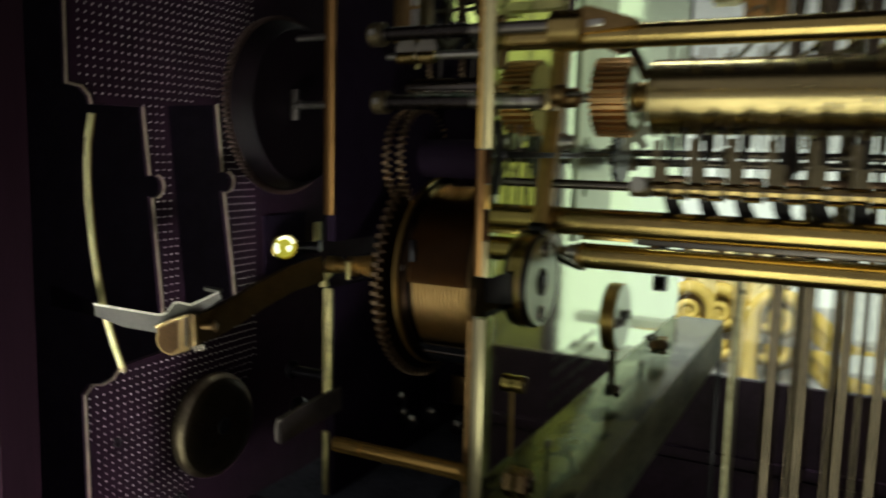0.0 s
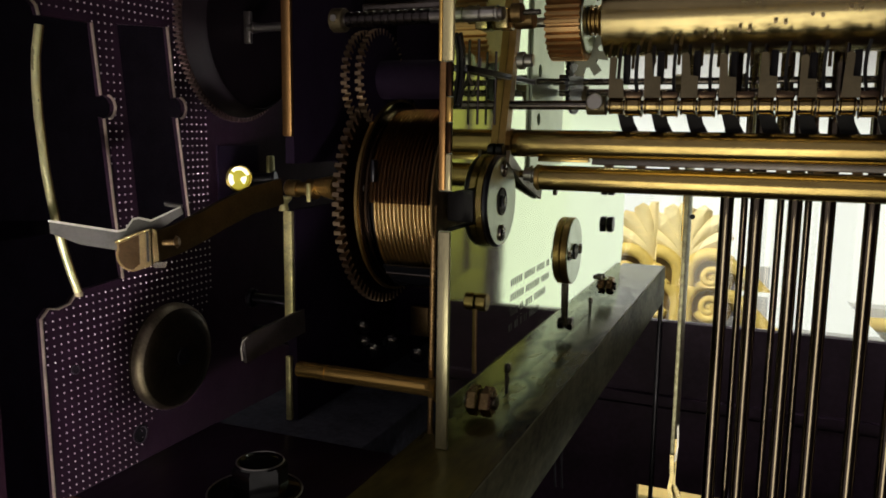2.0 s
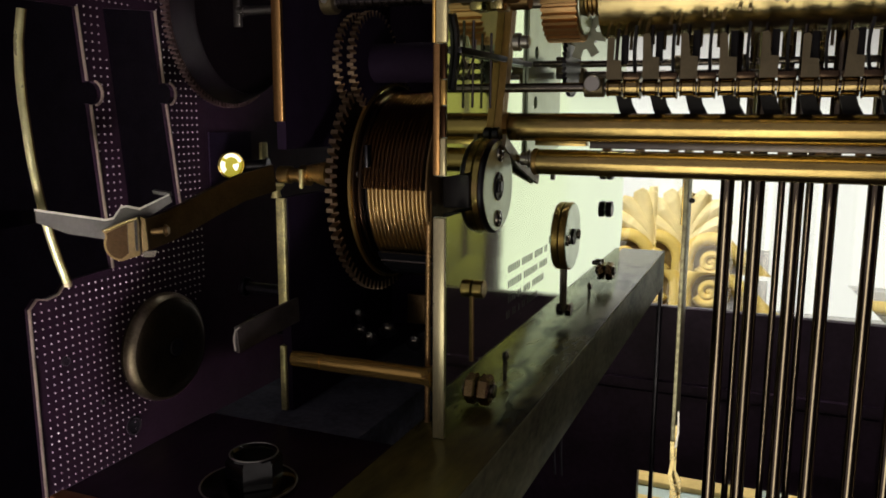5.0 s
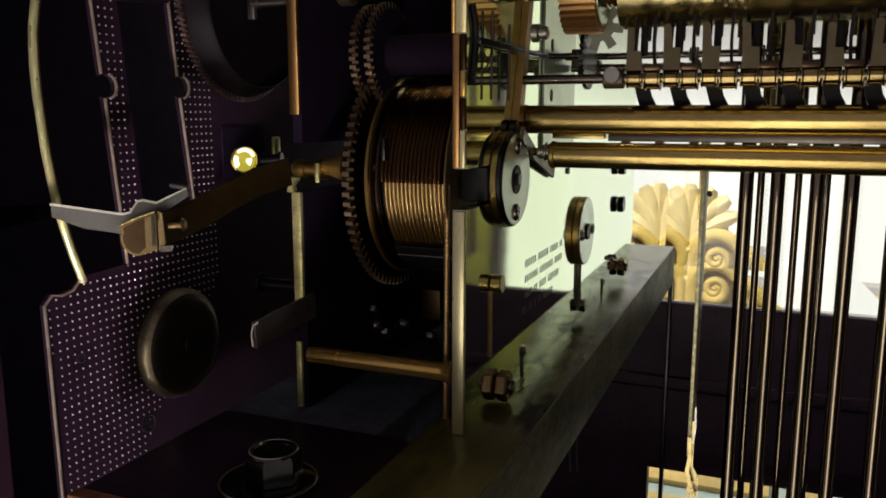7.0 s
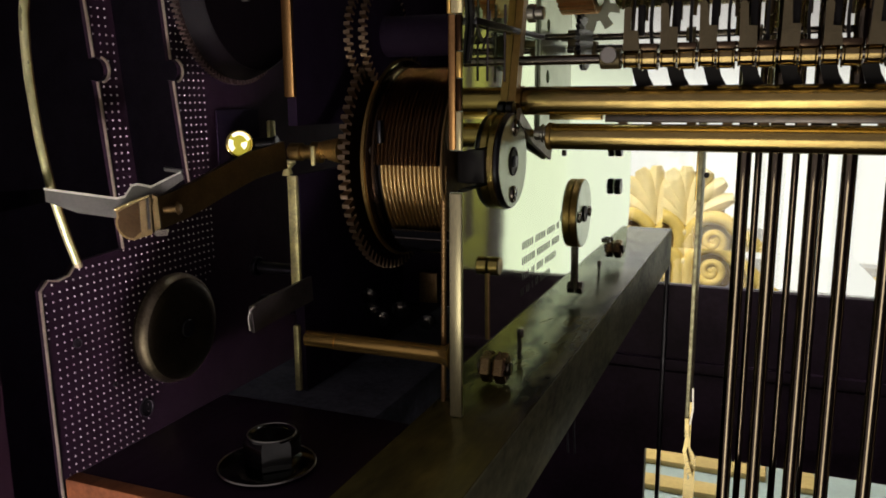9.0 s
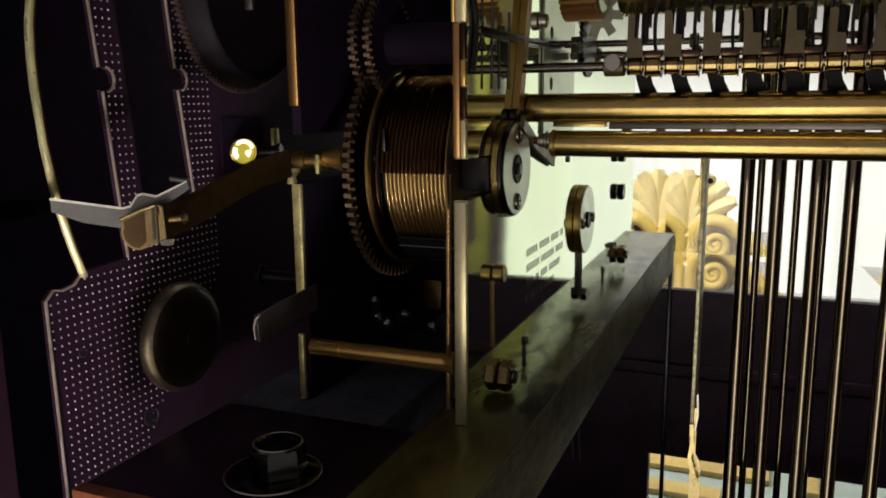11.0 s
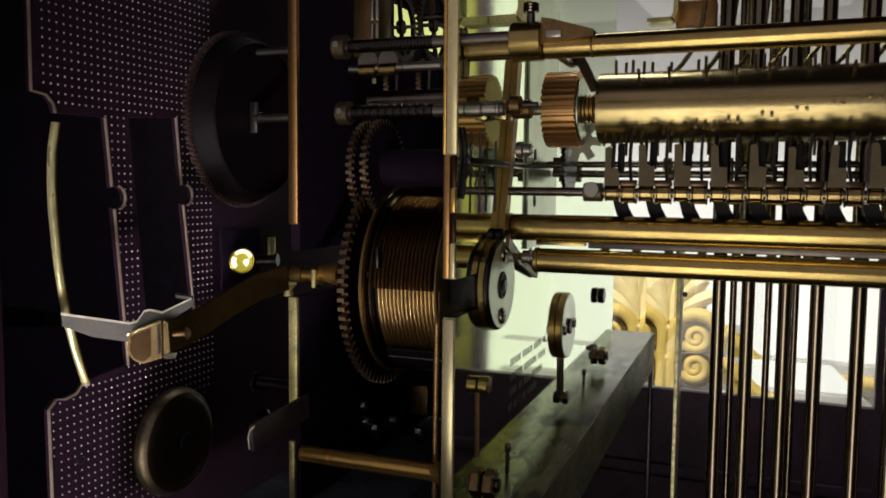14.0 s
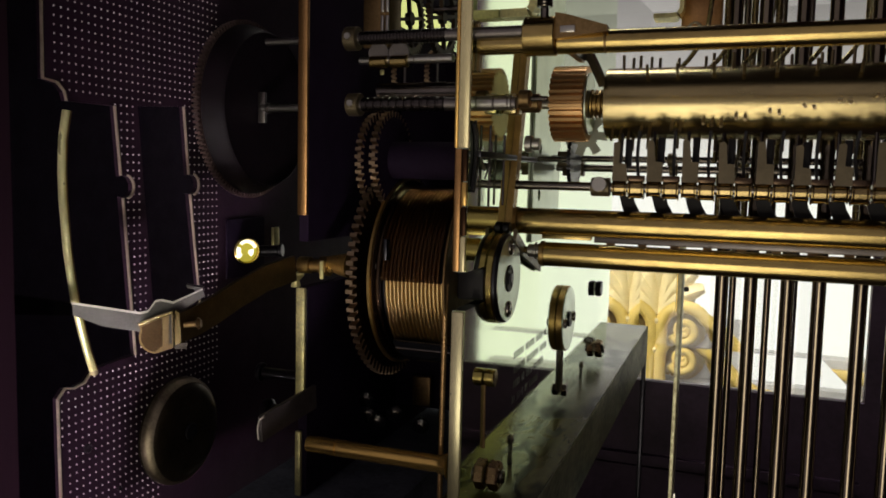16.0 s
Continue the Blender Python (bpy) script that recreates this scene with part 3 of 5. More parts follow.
for y, z in ((0.2252, 0.2519), (0.2261, 0.2714)):
    screw = xpart(disc, "screw", lathe(bmesh.new(), [(0, 0.0026), (0.0006, 0.0025), (0.0007, 0.0020), (0.0005, 0.0017), (0.0007, 0.0014), (0.0007, 0.0002)], (-0.0810, y, z), seg=24), STEEL_DARK, "slotted steel screw")
    sub_part(screw, "slot", boxes((-0.0803, -0.08022, y - 0.0012, y + 0.0012, z - 0.0003, z + 0.0003)), BLACK, smooth=False)

disc2 = thing("stop_disc", "small nickel disc with brass rim on a thin stem", "disc", at=(-0.083, 0.33, 0.2332))
xpart(disc2, "rim", shaft([(0, 0.0027, 0.0143)], (BACK + 0.0001, 0.3285, 0.2323), seg=56), BRASS_OLD)
xpart(disc2, "face", shaft([(0, 0.0004, 0.0139)], (-0.0820, 0.3285, 0.2323), seg=56), NICKEL)
xpart(disc2, "hub", shaft([(0, 0.0010, 0.0034)], (-0.0816, 0.3275, 0.2322)), BLACK, "dark hub")
for y, z in ((0.3185, 0.2318), (0.3375, 0.2320)):
    ring = xpart(disc2, "hub_screw", lathe(bmesh.new(), [(0, 0.0023), (0.0008, 0.0022), (0.0009, 0.0016), (0.0006, 0.0015), (0.0006, 0.0002)], (-0.0816, y, z), seg=20), STEEL_DARK)
    sub_part(ring, "screw_hole", shaft([(0, 0.0002, 0.0010)], (-0.08098, y, z)), BLACK)
xpart(disc2, "stem", rod((-0.0842, 0.3265, 0.220), (-0.0842, 0.3275, 0.1995), 0.0010, 10), STEEL_DARK)
xpart(disc2, "stem_nut", hexnut(BACK + 0.0003, BACK + 0.0032, 0.3300, 0.2000, 0.0052), STEEL_DARK)

# printed maker's lines, as rows of plain bars
for k, words in enumerate(((6, 6, 5, 2), (7, 8, 5), (4, 2, 4, 7), (2, 2, 1, 2, 6))):
    z, y = 0.2330 - 0.0052 * k, 0.2490 - (0.0015 if k == 3 else 0)
    rows = []
    for w in words:
        for _ in range(w):
            rows.append((BACK, BACK + 0.00006, y, y + 0.0010, z - 0.0025, z))
            y += 0.0023
        y += 0.0022
    tagged(under(part("printed_line", boxes(*rows), INK, smooth=False), move), "line of small dark printing", kind="stuff")

# tubes and shafts behind the back plate
def bar(name, label, x0, x1, y, z, r, mat, group=""):
    ob = thing(name, label, "bar", group, at=(x0, y, z))
    xpart(ob, "tube", shaft([(0, x1 - x0, r)], (x0, y, z), seg=36), mat)
    return ob
bar("hammer_rest_tube", "polished brass tube reaching back from the plate", BACK + 0.0002, 0.099, 0.242, 0.2790, 0.0043, BRASS)
bar("hammer_rest_tube", "thinner polished brass tube under the large one", -0.0760, 0.099, 0.245, 0.2681, 0.0040, BRASS)
bar("upper_tube", "brass tube with a clamp above the chime cylinder", -0.0625, 0.099, 0.200, 0.3293, 0.0030, BRASS)
bar("steel_shaft", "thin steel shaft through the plates", -0.1226, -0.0640, 0.1965, 0.3320, 0.0017, STEEL_MID)
bar("steel_shaft", "thin steel shaft through the plates", -0.1244, -0.0735, 0.2005, 0.3135, 0.0018, STEEL_MID)

# chime cylinder
cyl = thing("chime_cylinder", "polished brass chime cylinder set with steel pins", "chime cylinder", at=(-0.017, 0.257, 0.3180))
CY, CZ = 0.257, 0.3183
xpart(cyl, "barrel", shaft([(0, 0.0835, 0.0115)], (-0.0575, CY, CZ), seg=64), BRASS_PALE)
xpart(cyl, "grooved_hub", shaft([(0, 0.0008, 0.0048), (0.0009, 0.0015, 0.0038), (0.0016, 0.0022, 0.0048), (0.0023, 0.0028, 0.0038), (0.0029, 0.0036, 0.0048), (0.0037, 0.0044, 0.0036), (0.0044, 0.0054, 0.0060)], (-0.0630, CY, CZ)), BRASS_OLD, "dark grooved hub")
xpart(cyl, "pale_disc", shaft([(0, 0.0006, 0.0104)], (-0.0638, CY, CZ), seg=40), NICKEL, "pale nickel disc")
xpart(cyl, "drive_gear", gear(-0.0750, -0.0640, CY, CZ, 0.0126, 34, 0.0018), RED_GEAR, "reddish brass drive gear")
xpart(cyl, "spindle", shaft([(0, 0.012, 0.0016)], (-0.0893, CY, CZ)), STEEL)
r = random.Random(4)
pin_rows = []
for k in range(9):
    x, s = -0.0545 + 0.0094 * k, -0.80 + 0.105 * k
    pin_rows += [(x + 0.0026 * j, math.pi - math.asin(s) + 0.03 * j) for j in range(3 if k in (0, 3) else 2)]
for k in range(8):
    pin_rows += [(-0.0430 + 0.0097 * k + r.uniform(-0.002, 0.002), math.pi - math.asin(0.70 + 0.03 * (k % 3)))]
for k in range(9):
    pin_rows += [(-0.0525 + 0.0085 * k + j * 0.0026, math.pi / 2 + r.uniform(-0.35, 0.25)) for j in range(3 if k == 0 else 1 + k % 2)]
pin_rows += [(-0.053 + 0.0098 * k + j * 0.0027, r.uniform(-1.2, 1.2)) for k in range(8) for j in range(2)]
pin_rows += [(-0.0535 + 0.0051 * k + r.uniform(-0.0012, 0.0012), -math.pi / 2 + r.uniform(-0.35, 0.1)) for k in range(16)]
for x, th in pin_rows:
    d = Vector((0, math.cos(th), math.sin(th)))
    c = Vector((x, CY, CZ))
    xpart(cyl, "pin", rod(c + d * 0.0112, c + d * 0.0156, 0.00050, 8), PIN)

# hammer shaft and hammers
hs = thing("hammer_shaft", "steel shaft carrying the row of chime hammers", "shaft", at=(-0.05, 0.236, 0.291))
xpart(hs, "axle", shaft([(0, 0.19, 0.0014)], (BACK + 0.0002, 0.236, 0.2908)), STEEL_DARK)
xpart(hs, "collar", shaft([(0, 0.0058, 0.0029)], (-0.0582, 0.236, 0.2908)), PLATE_DULL)
xpart(hs, "screw", lathe(bmesh.new(), [(0, 0.0022), (0.0006, 0.0024), (0.0010, 0.0022)], (-0.0553, 0.2325, 0.2916), (0, -1, 0.05)), STEEL, "round slotted screw head")
jit = random.Random(9)
def hammer(x):
    """Lever with a stepped top, a fin beside it and a curved tail, turning on two brass bushes."""
    ob = thing("chime_hammer", "dark steel chime hammer lever with brass bushes", "hammer", "hammers under the chime cylinder", at=(x, 0.236, 0.2908))
    xpart(ob, "bush", shaft([(-0.0003, 0.0001, 0.0028), (0.0002, 0.0036, 0.0026), (0.0037, 0.0041, 0.0030)], (x, 0.236, 0.2908)), BUSH)
    xpart(ob, "wide_bush", shaft([(0.0046, 0.0050, 0.0035), (0.0051, 0.0087, 0.0032), (0.0088, 0.0092, 0.0035)], (x, 0.236, 0.2908)), BUSH)
    e, f, g = jit.uniform(-0.0009, 0.0007), jit.uniform(-0.0005, 0.0005), jit.uniform(-0.0006, 0.0006)
    lever = sheet_xz([[(x + 0.0000, 0.2928), (x + 0.0045, 0.2928), (x + 0.0044 + g, 0.2982 + e), (x + 0.0023 + g, 0.2984 + e), (x + 0.0022 + f, 0.3040 + e), (x + 0.0016 + f, 0.3048 + e), (x + 0.0002 + f, 0.3044 + e)]], 0.2316, 0.2324)
    xpart(ob, "lever", lever, LEVER, smooth=False)
    xpart(ob, "fin", bent([(x + 0.0072 + g - (0.0009 + f) * math.sin(0.4 * k), 0.2425, 0.2925 + 0.0023 * k) for k in range(8)], 0, flat=(0.0012, 0.0004)), BLACK)
    xpart(ob, "damper", boxes((x + 0.0026 + f, x + 0.0046 + f, 0.2400, 0.2418, 0.2975 + e, 0.3060 + e), bevel=0.0003), BLACK)
    xpart(ob, "lifting_pin", rod((x + 0.0010 + f, 0.2405, 0.2935), (x + 0.0012 + f, 0.2430, 0.3080 + e), 0.00055, 8), STEEL_DARK)
    xpart(ob, "tail", sheet_xz([[(x + 0.0000, 0.2890), (x + 0.0044, 0.2890), (x + 0.0052, 0.2860), (x + 0.0066, 0.2835), (x + 0.0082, 0.2815), (x + 0.0034, 0.2805), (x + 0.0014, 0.2840)]], 0.2470, 0.2482), BLACK, smooth=False)
    xpart(ob, "foot", boxes((x - 0.0004, x + 0.0094, 0.2334, 0.2350, 0.2928, 0.2946), bevel=0.0003), FLANGE_BROWN)
    xpart(ob, "tail_web", boxes((x + 0.0001, x + 0.0042, 0.2378, 0.2482, 0.2884, 0.2896)), BLACK, smooth=False)
    return ob
for k in range(10):
    hammer(-0.0513 + 0.0102 * k)

# chime rods
def chime_rod(x, y, r):
    ob = thing("chime_rod", "dark polished steel chime rod hanging straight down", "chime rod", "hanging chime rods", at=(x, y, -0.2))
    xpart(ob, "rod", rod((x, y, -0.2), (x, y, 0.46), r, 24), ROD_STEEL)
for x in (-0.0187, -0.0094, 0.0021, 0.0118, 0.0242, 0.0345):
    chime_rod(x, 0.275, 0.0022)
for x in (-0.0152, -0.0016, 0.0085):
    chime_rod(x, 0.34, 0.0014)

# dial plate
dial = thing("dial_plate", "dark plate with rows of pale dimples and long slots", "dial plate", at=(-0.18, 0.2, 0.187))
outline = [(0.1395, 0.42), (0.1392, 0.3150), (0.1435, 0.3143), (0.1458, 0.3122), (0.1465, 0.3101), (0.1636, 0.3103), (0.1655, 0.2908)]
outline += circle(0.1672, 0.2879, 0.0033, 8, 2.1, -2.1, closed=False) + [(0.1660, 0.2850), (0.1706, 0.2387), (0.1538, 0.2378), (0.1510, 0.2350), (0.1470, 0.2343), (0.1441, 0.2350), (0.1418, 0.2327), (0.1427, 0.168), (0.42, 0.168), (0.42, 0.42)]
slot = [(0.1730, 0.3111), (0.1931, 0.3127), (0.1952, 0.2915)] + circle(0.1968, 0.2885, 0.0033, 8, 2.1, -2.1, closed=False) + [(0.1957, 0.2855), (0.2010, 0.2476), (0.1792, 0.2476)]
xpart(dial, "sheet", sheet([outline, slot], -0.1805, -0.179), PLATE_DARK, smooth=False)
dots = []
def inside(p, poly):
    c, j = False, len(poly) - 1
    for i in range(len(poly)):
        (yi, zi), (yj, zj) = poly[i], poly[j]
        if (zi > p[1]) != (zj > p[1]) and p[0] < (yj - yi) * (p[1] - zi) / (zj - zi) + yi:
            c = not c
        j = i
    return c
for a in range(60):
    for b in range(100):
        y, z = 0.1432 + 0.0023 * a, 0.170 + 0.00227 * b
        # rows stop at a slanting line, leaving out dimples that lie in shade
        if y < min(0.212, 0.175 + 0.83 * max(0.0, z - 0.185)) and all(inside((y + dy, z + dz), outline) and not inside((y + dy, z + dz), slot) for dy, dz in ((0.0012, 0), (-0.0012, 0), (0, 0.0011), (0, -0.0011))):
            for x, rr in ((-0.179, 0.00019), (-0.17866, 0.00012)):
                dots += [(x, y + rr * math.cos(math.pi * k / 3), z + 1.6 * rr * math.sin(math.pi * k / 3)) for k in range(6)]
n = len(dots) // 12
me = bpy.data.meshes.new("dimpling")
me.from_pydata(dots, [], [f for k in range(n) for f in [tuple(12 * k + 6 + j for j in range(6))] + [(12 * k + j, 12 * k + (j + 1) % 6, 12 * k + 6 + (j + 1) % 6, 12 * k + 6 + j) for j in range(6)]])
me.materials.append(DOT)
tagged(under(new("dimpling", me), dial), "pale round dimples in even rows, left out where shade hides them", kind="stuff")
arc = [(-0.178, 0.1458, 0.3075), (-0.178, 0.1443, 0.3000), (-0.178, 0.1439, 0.2920), (-0.178, 0.1440, 0.2850), (-0.178, 0.1446, 0.2780), (-0.178, 0.1452, 0.2710), (-0.178, 0.1463, 0.2640), (-0.178, 0.1476, 0.2570), (-0.178, 0.1494, 0.2500), (-0.178, 0.1512, 0.2440), (-0.178, 0.1534, 0.2380)]
arcob = thing("brass_arc", "curved polished brass strip beside the dial plate", "arc", at=(-0.178, 0.145, 0.2381))
xpart(arcob, "strip", bent(arc, 0.0011, seg=12), ARC_PALE)
xpart(arcob, "dark_groove", bent([(x + 0.0009, y + 0.0004, z) for x, y, z in arc], 0, flat=(0.0002, 0.0003)), BRASS_DARK, "dark groove along the strip")
xpart(arcob, "tip", boxes((-0.1790, -0.1768, 0.1526, 0.1544, 0.2364, 0.2382), bevel=0.0007), PALE_GOLD, "pale gold tip")

# ---- between the plates ----
BLACK_GLOSS = material("black_gloss", (0.012, 0.012, 0.016), 0, 0.12, 0.1, 200, 0.02)
RING_DARK = material("dark_brown_ring", (0.0065, 0.0040, 0.0060), 0.0, 0.5, 0.15, 150, 0.06, specular=0.12)
RING_TEETH = material("brown_worn_teeth", (0.24, 0.17, 0.15), 0.9, 0.4, 0.15, 150, 0.06)
EDGE_PALE = material("pale_cut_edge", (0.56, 0.50, 0.36), 0.6, 0.42, 0.15, 200, 0.05)
GREY_PAINT = material("grey_lilac_paint", (0.50, 0.50, 0.52), 0, 0.5, 0.08, 30, 0.05)
ROLLER_FACE = material("brown_roller_face", (0.046, 0.028, 0.014), 1, 0.5, 0.15, 200, 0.04)
ROLLER_GOLD = material("dull_roller_brass", (0.155, 0.115, 0.055), 1, 0.45, 0.15, 200, 0.04)
BLADE_GREY = material("worn_grey_blade", (0.070, 0.061, 0.060), 0.35, 0.4, 0.2, 150, 0.05)
LEVER_STEEL = material("satin_lever_steel", (0.100, 0.100, 0.098), 1, 0.36, 0.1, 200, 0.03)
BAR_BROWN = material("brown_brass_bar", (0.125, 0.094, 0.046), 1, 0.4, 0.15, 150, 0.05)
GILT_BAND = material("gilt_band_paint", (0.42, 0.31, 0.11), 0, 0.5, 0.12, 30, 0.08)
# brown for the shadow in the gaps of the carving
GILT_SHADE = material("brown_gilt_shadow", (0.26, 0.17, 0.05), 0, 0.6, 0.15, 30, 0.1)
GOLD_PALE = material("pale_gilt", (0.70, 0.58, 0.30), 0, 0.55, 0.1, 30, 0.1)
DISH_DARK = material("dull_dark_dish", (0.095, 0.076, 0.053), 0.9, 0.40, 0.15, 120, 0.06, specular=0.3)
SLEEVE = material("dull_ringed_steel", (0.085, 0.075, 0.075), 1, 0.26, 0.1, 200, 0.04)
ZINC = material("zinc_plate", (0.10, 0.105, 0.10), 1, 0.14, 0.15, 200, 0.05)
xm = mpart
xm("winding_arbor", boxes((-0.0930, BACK + 0.0002, 0.2100, 0.2240, 0.2562, 0.2660), bevel=0.0008), BLACK)
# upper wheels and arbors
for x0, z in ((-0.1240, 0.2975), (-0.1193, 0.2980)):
    lit_teeth(xm("wheel", gear(x0, x0 + 0.0020, 0.2175, z, 0.0150, 40, 0.0019), VOID, "dark toothed wheel, light on its teeth put in as paler brass"), TOOTH, 0.2175, z, 0.0125)
# boss coloured near-black for shade
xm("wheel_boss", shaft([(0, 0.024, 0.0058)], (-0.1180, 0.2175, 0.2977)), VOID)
for x0, y, z, r, n in ((-0.1216, 0.236, 0.3450, 0.0125, 44), (-0.1100, 0.236, 0.3450, 0.0135, 48)):
    xm("spoked_wheel", gear(x0, x0 + 0.0014, y, z, r, n, 0.0014, rim=0.0016, spokes=4, hub=0.0018, turn=0.2), WHEEL_DARK, "spoked brass wheel")
xm("wheel_arbor", shaft([(0, 0.021, 0.0012)], (-0.1150, 0.236, 0.3475)), STEEL_DARK)
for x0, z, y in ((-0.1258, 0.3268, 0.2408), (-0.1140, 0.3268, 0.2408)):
    lit_teeth(xm("small_wheel", gear(x0, x0 + 0.0016, y, z, 0.0085, 34, 0.0011), VOID), TOOTH, y, z, 0.0072)
for x in (-0.1212, -0.1096):
    xm("thin_post", rod((x, 0.2330, 0.3215), (x, 0.2335, 0.3320), 0.0005, 8), STEEL_MID)
# added piece of pale brass in place of a yellow glint
xm("glint_tab", boxes((-0.1297, -0.1282, 0.2318, 0.2326, 0.3262, 0.3280), bevel=0.0003), PALE_STRIP, "small pale brass piece added for a yellow glint")
xm("arbor", shaft([(0, 0.028, 0.0030)], (-0.1220, 0.2150, 0.3185)), STEEL_DARK)
xm("lower_arbor", shaft([(0, 0.018, 0.0011), (0.018, 0.030, 0.0013)], (-0.1235, 0.2040, 0.3268)), STEEL)
for x0 in (-0.1196, -0.1130):
    xm("brass_ring", shaft([(0, 0.0055, 0.0018)], (x0, 0.2036, 0.3262)), BRASS, "golden brass ring")
    xm("washer", shaft([(0, 0.0012, 0.0032)], (x0 + 0.0016, 0.2060, 0.3290), (0.3, -1, 0)), STEEL_MID)
xm("spacer", boxes((-0.1270, -0.1180, 0.213, 0.222, 0.332, 0.352), bevel=0.0006), BRASS_DARK)
for z in (0.3385, 0.3455):
    for x in (-0.1205, -0.1189):
        xm("leaf_spring", boxes((x, x + 0.0010, 0.2118, 0.2128, z - 0.003, z + 0.003), bevel=0.0002), STEEL)
# low between the plates: an added black block against window light, then dark works
xm("light_stop", boxes((-0.1350, -0.0950, 0.262, 0.30, 0.205, 0.336), bevel=0.001), VOID, "added black block for unseen works, stopping light between the plates")
for x, y, z in ((-0.1341, 0.235, 0.2150), (-0.1330, 0.235, 0.2098), (-0.1296, 0.235, 0.2076), (-0.1240, 0.238, 0.2105), (-0.1175, 0.246, 0.2045)):
    screw = xm("dark_screw", lathe(bmesh.new(), [(0, 0.0022), (0.0018, 0.0031), (0.0028, 0.0029), (0.0034, 0.0014), (0.0030, 0.0002)], (x, y, z), (0.2, -1, -0.25), 18), BLACK_GLOSS, "glossy black screw")
    # steel ring put on for the glint of the glossy head
    sub_part(screw, "glint_ring", lathe(bmesh.new(), [(0, 0.0016), (0.0002, 0.0019), (0.0004, 0.0016)], (x + 0.0006, y - 0.0029, z - 0.0007), (0.2, -1, -0.25), 14), STEEL_DARK)
xm("drum_guard", bent([(-0.1032, DY - 0.0292 * math.cos(a), DZ - 0.0292 * math.sin(a)) for a in [0.72 + 0.06 * k for k in range(14)]], 0, flat=(0.0003, 0.0096)), BLACK_GLOSS, "dark curved guard under the drum")
# steel wire added for the bright line of light on the glossy guard
xm("guard_line", bent([(-0.1128 + 0.0192 * f, DY - 0.0293 * math.cos(0.86) - 0.0003, DZ - 0.0293 * math.sin(0.86)) for f in (0, 0.5, 1)], 0.00045, seg=8), STEEL_DARK, "steel wire added for the bright line low on the guard")
# added brass box for a golden reflection between the plates
xm("gold_reflection", boxes((-0.1262, -0.1190, 0.2575, 0.2600, 0.2070, 0.2180), bevel=0.0004), BRASS_DARK)
for x in (-0.1350, -0.1325):
    xm("copper_lug", boxes((x, x + 0.0016, 0.226, 0.228, 0.2385, 0.2455), bevel=0.0003), COPPERY)

# steel shafts: collars and turned rings
for ob_y, ob_z, x0, n, r in ((0.1965, 0.3320, -0.1195, 26, 0.00195), (0.2005, 0.3135, -0.1205, 11, 0.00215)):
    step = 0.0265 / n
    xm("ringed_sleeve", shaft([(k * step, (k + 0.82) * step, r) for k in range(n)], (x0, ob_y, ob_z)), SLEEVE, "steel sleeve with turned rings")
    collar = xm("collar", shaft([(0, 0.0040, 0.0034)], (x0 - 0.0045, ob_y, ob_z)), PLATE_DULL, "round collar")
    sub_part(collar, "collar_screw", shaft([(0, 0.0006, 0.0010)], (x0 - 0.0025, ob_y - 0.0034, ob_z + 0.0002), (0, -1, 0)), STEEL)
xm("shaft_end", shaft([(0, 0.0048, 0.0020), (0.0050, 0.0089, 0.0019), (0.0090, 0.0100, 0.0021)], (BACK, 0.2005, 0.3135)), STEEL, "turned steel shaft end")
xm("square_nut", boxes((-0.0837, -0.0797, 0.2225, 0.2300, 0.3125, 0.3185), bevel=0.0005), BRASS_PALE)
xm("nut_bush", shaft([(0, 0.0034, 0.0028)], (-0.0796, 0.2262, 0.3172)), BRASS_DARK)
xm("thin_spindle", shaft([(0, 0.0054, 0.0008)], (-0.0762, 0.2262, 0.3172)), STEEL_DARK)

# arbor in front of the front plate, toothed ring wheel, nut and pin
wheel = thing("toothed_ring", "large dark toothed wheel in front of the front plate", "wheel", at=(-0.168, 0.213, 0.3132))
xpart(wheel, "toothed_rim", gear(-0.1690, -0.1670, 0.2130, 0.3132, 0.0288, 112, 0.0012), RING_TEETH)
xpart(wheel, "drum", lathe(bmesh.new(), [(0, 0.0274), (0.0008, 0.0272), (0.0058, 0.0252), (0.0064, 0.0247), (0.0062, 0.0243)], (-0.1668, 0.2130, 0.3132), seg=72), RING_DARK)
xpart(wheel, "drum_edge", lathe(bmesh.new(), [(0, 0.0246), (0.0003, 0.0248), (0.0005, 0.0245), (0.0002, 0.0243)], (-0.1606, 0.2130, 0.3132), seg=72), RING_DARK)
xpart(wheel, "drum_face", shaft([(0, 0.0004, 0.0243)], (-0.1609, 0.2130, 0.3132), seg=48), VOID)
xpart(wheel, "arbor", shaft([(0, 0.0200, 0.0013)], (-0.1585, 0.2060, 0.3132)), STEEL)
xpart(wheel, "arbor_nut", boxes((-0.1598, -0.1572, 0.2052, 0.2066, 0.3085, 0.3182), bevel=0.0003), STEEL_MID, "worn square steel nut")
xpart(wheel, "arbor_collar", shaft([(0, 0.0014, 0.0017)], (-0.1570, 0.2060, 0.3132)), STEEL_MID)
xpart(wheel, "pin", shaft([(0, 0.0180, 0.00105)], (-0.1566, 0.2050, 0.3336)), STEEL)

dish = thing("dished_disc", "dull dished metal disc on the dial plate", "disc", at=(-0.175, 0.181, 0.2135))
xpart(dish, "pan", lathe(bmesh.new(), [(0, 0.0166), (0.0022, 0.0166), (0.0036, 0.0161), (0.0048, 0.0150), (0.0055, 0.0134), (0.0058, 0.0110), (0.0057, 0.0060), (0.0056, 0.0032), (0.0052, 0.0028)], (-0.1788, 0.1880, 0.2110), seg=64), DISH_DARK)
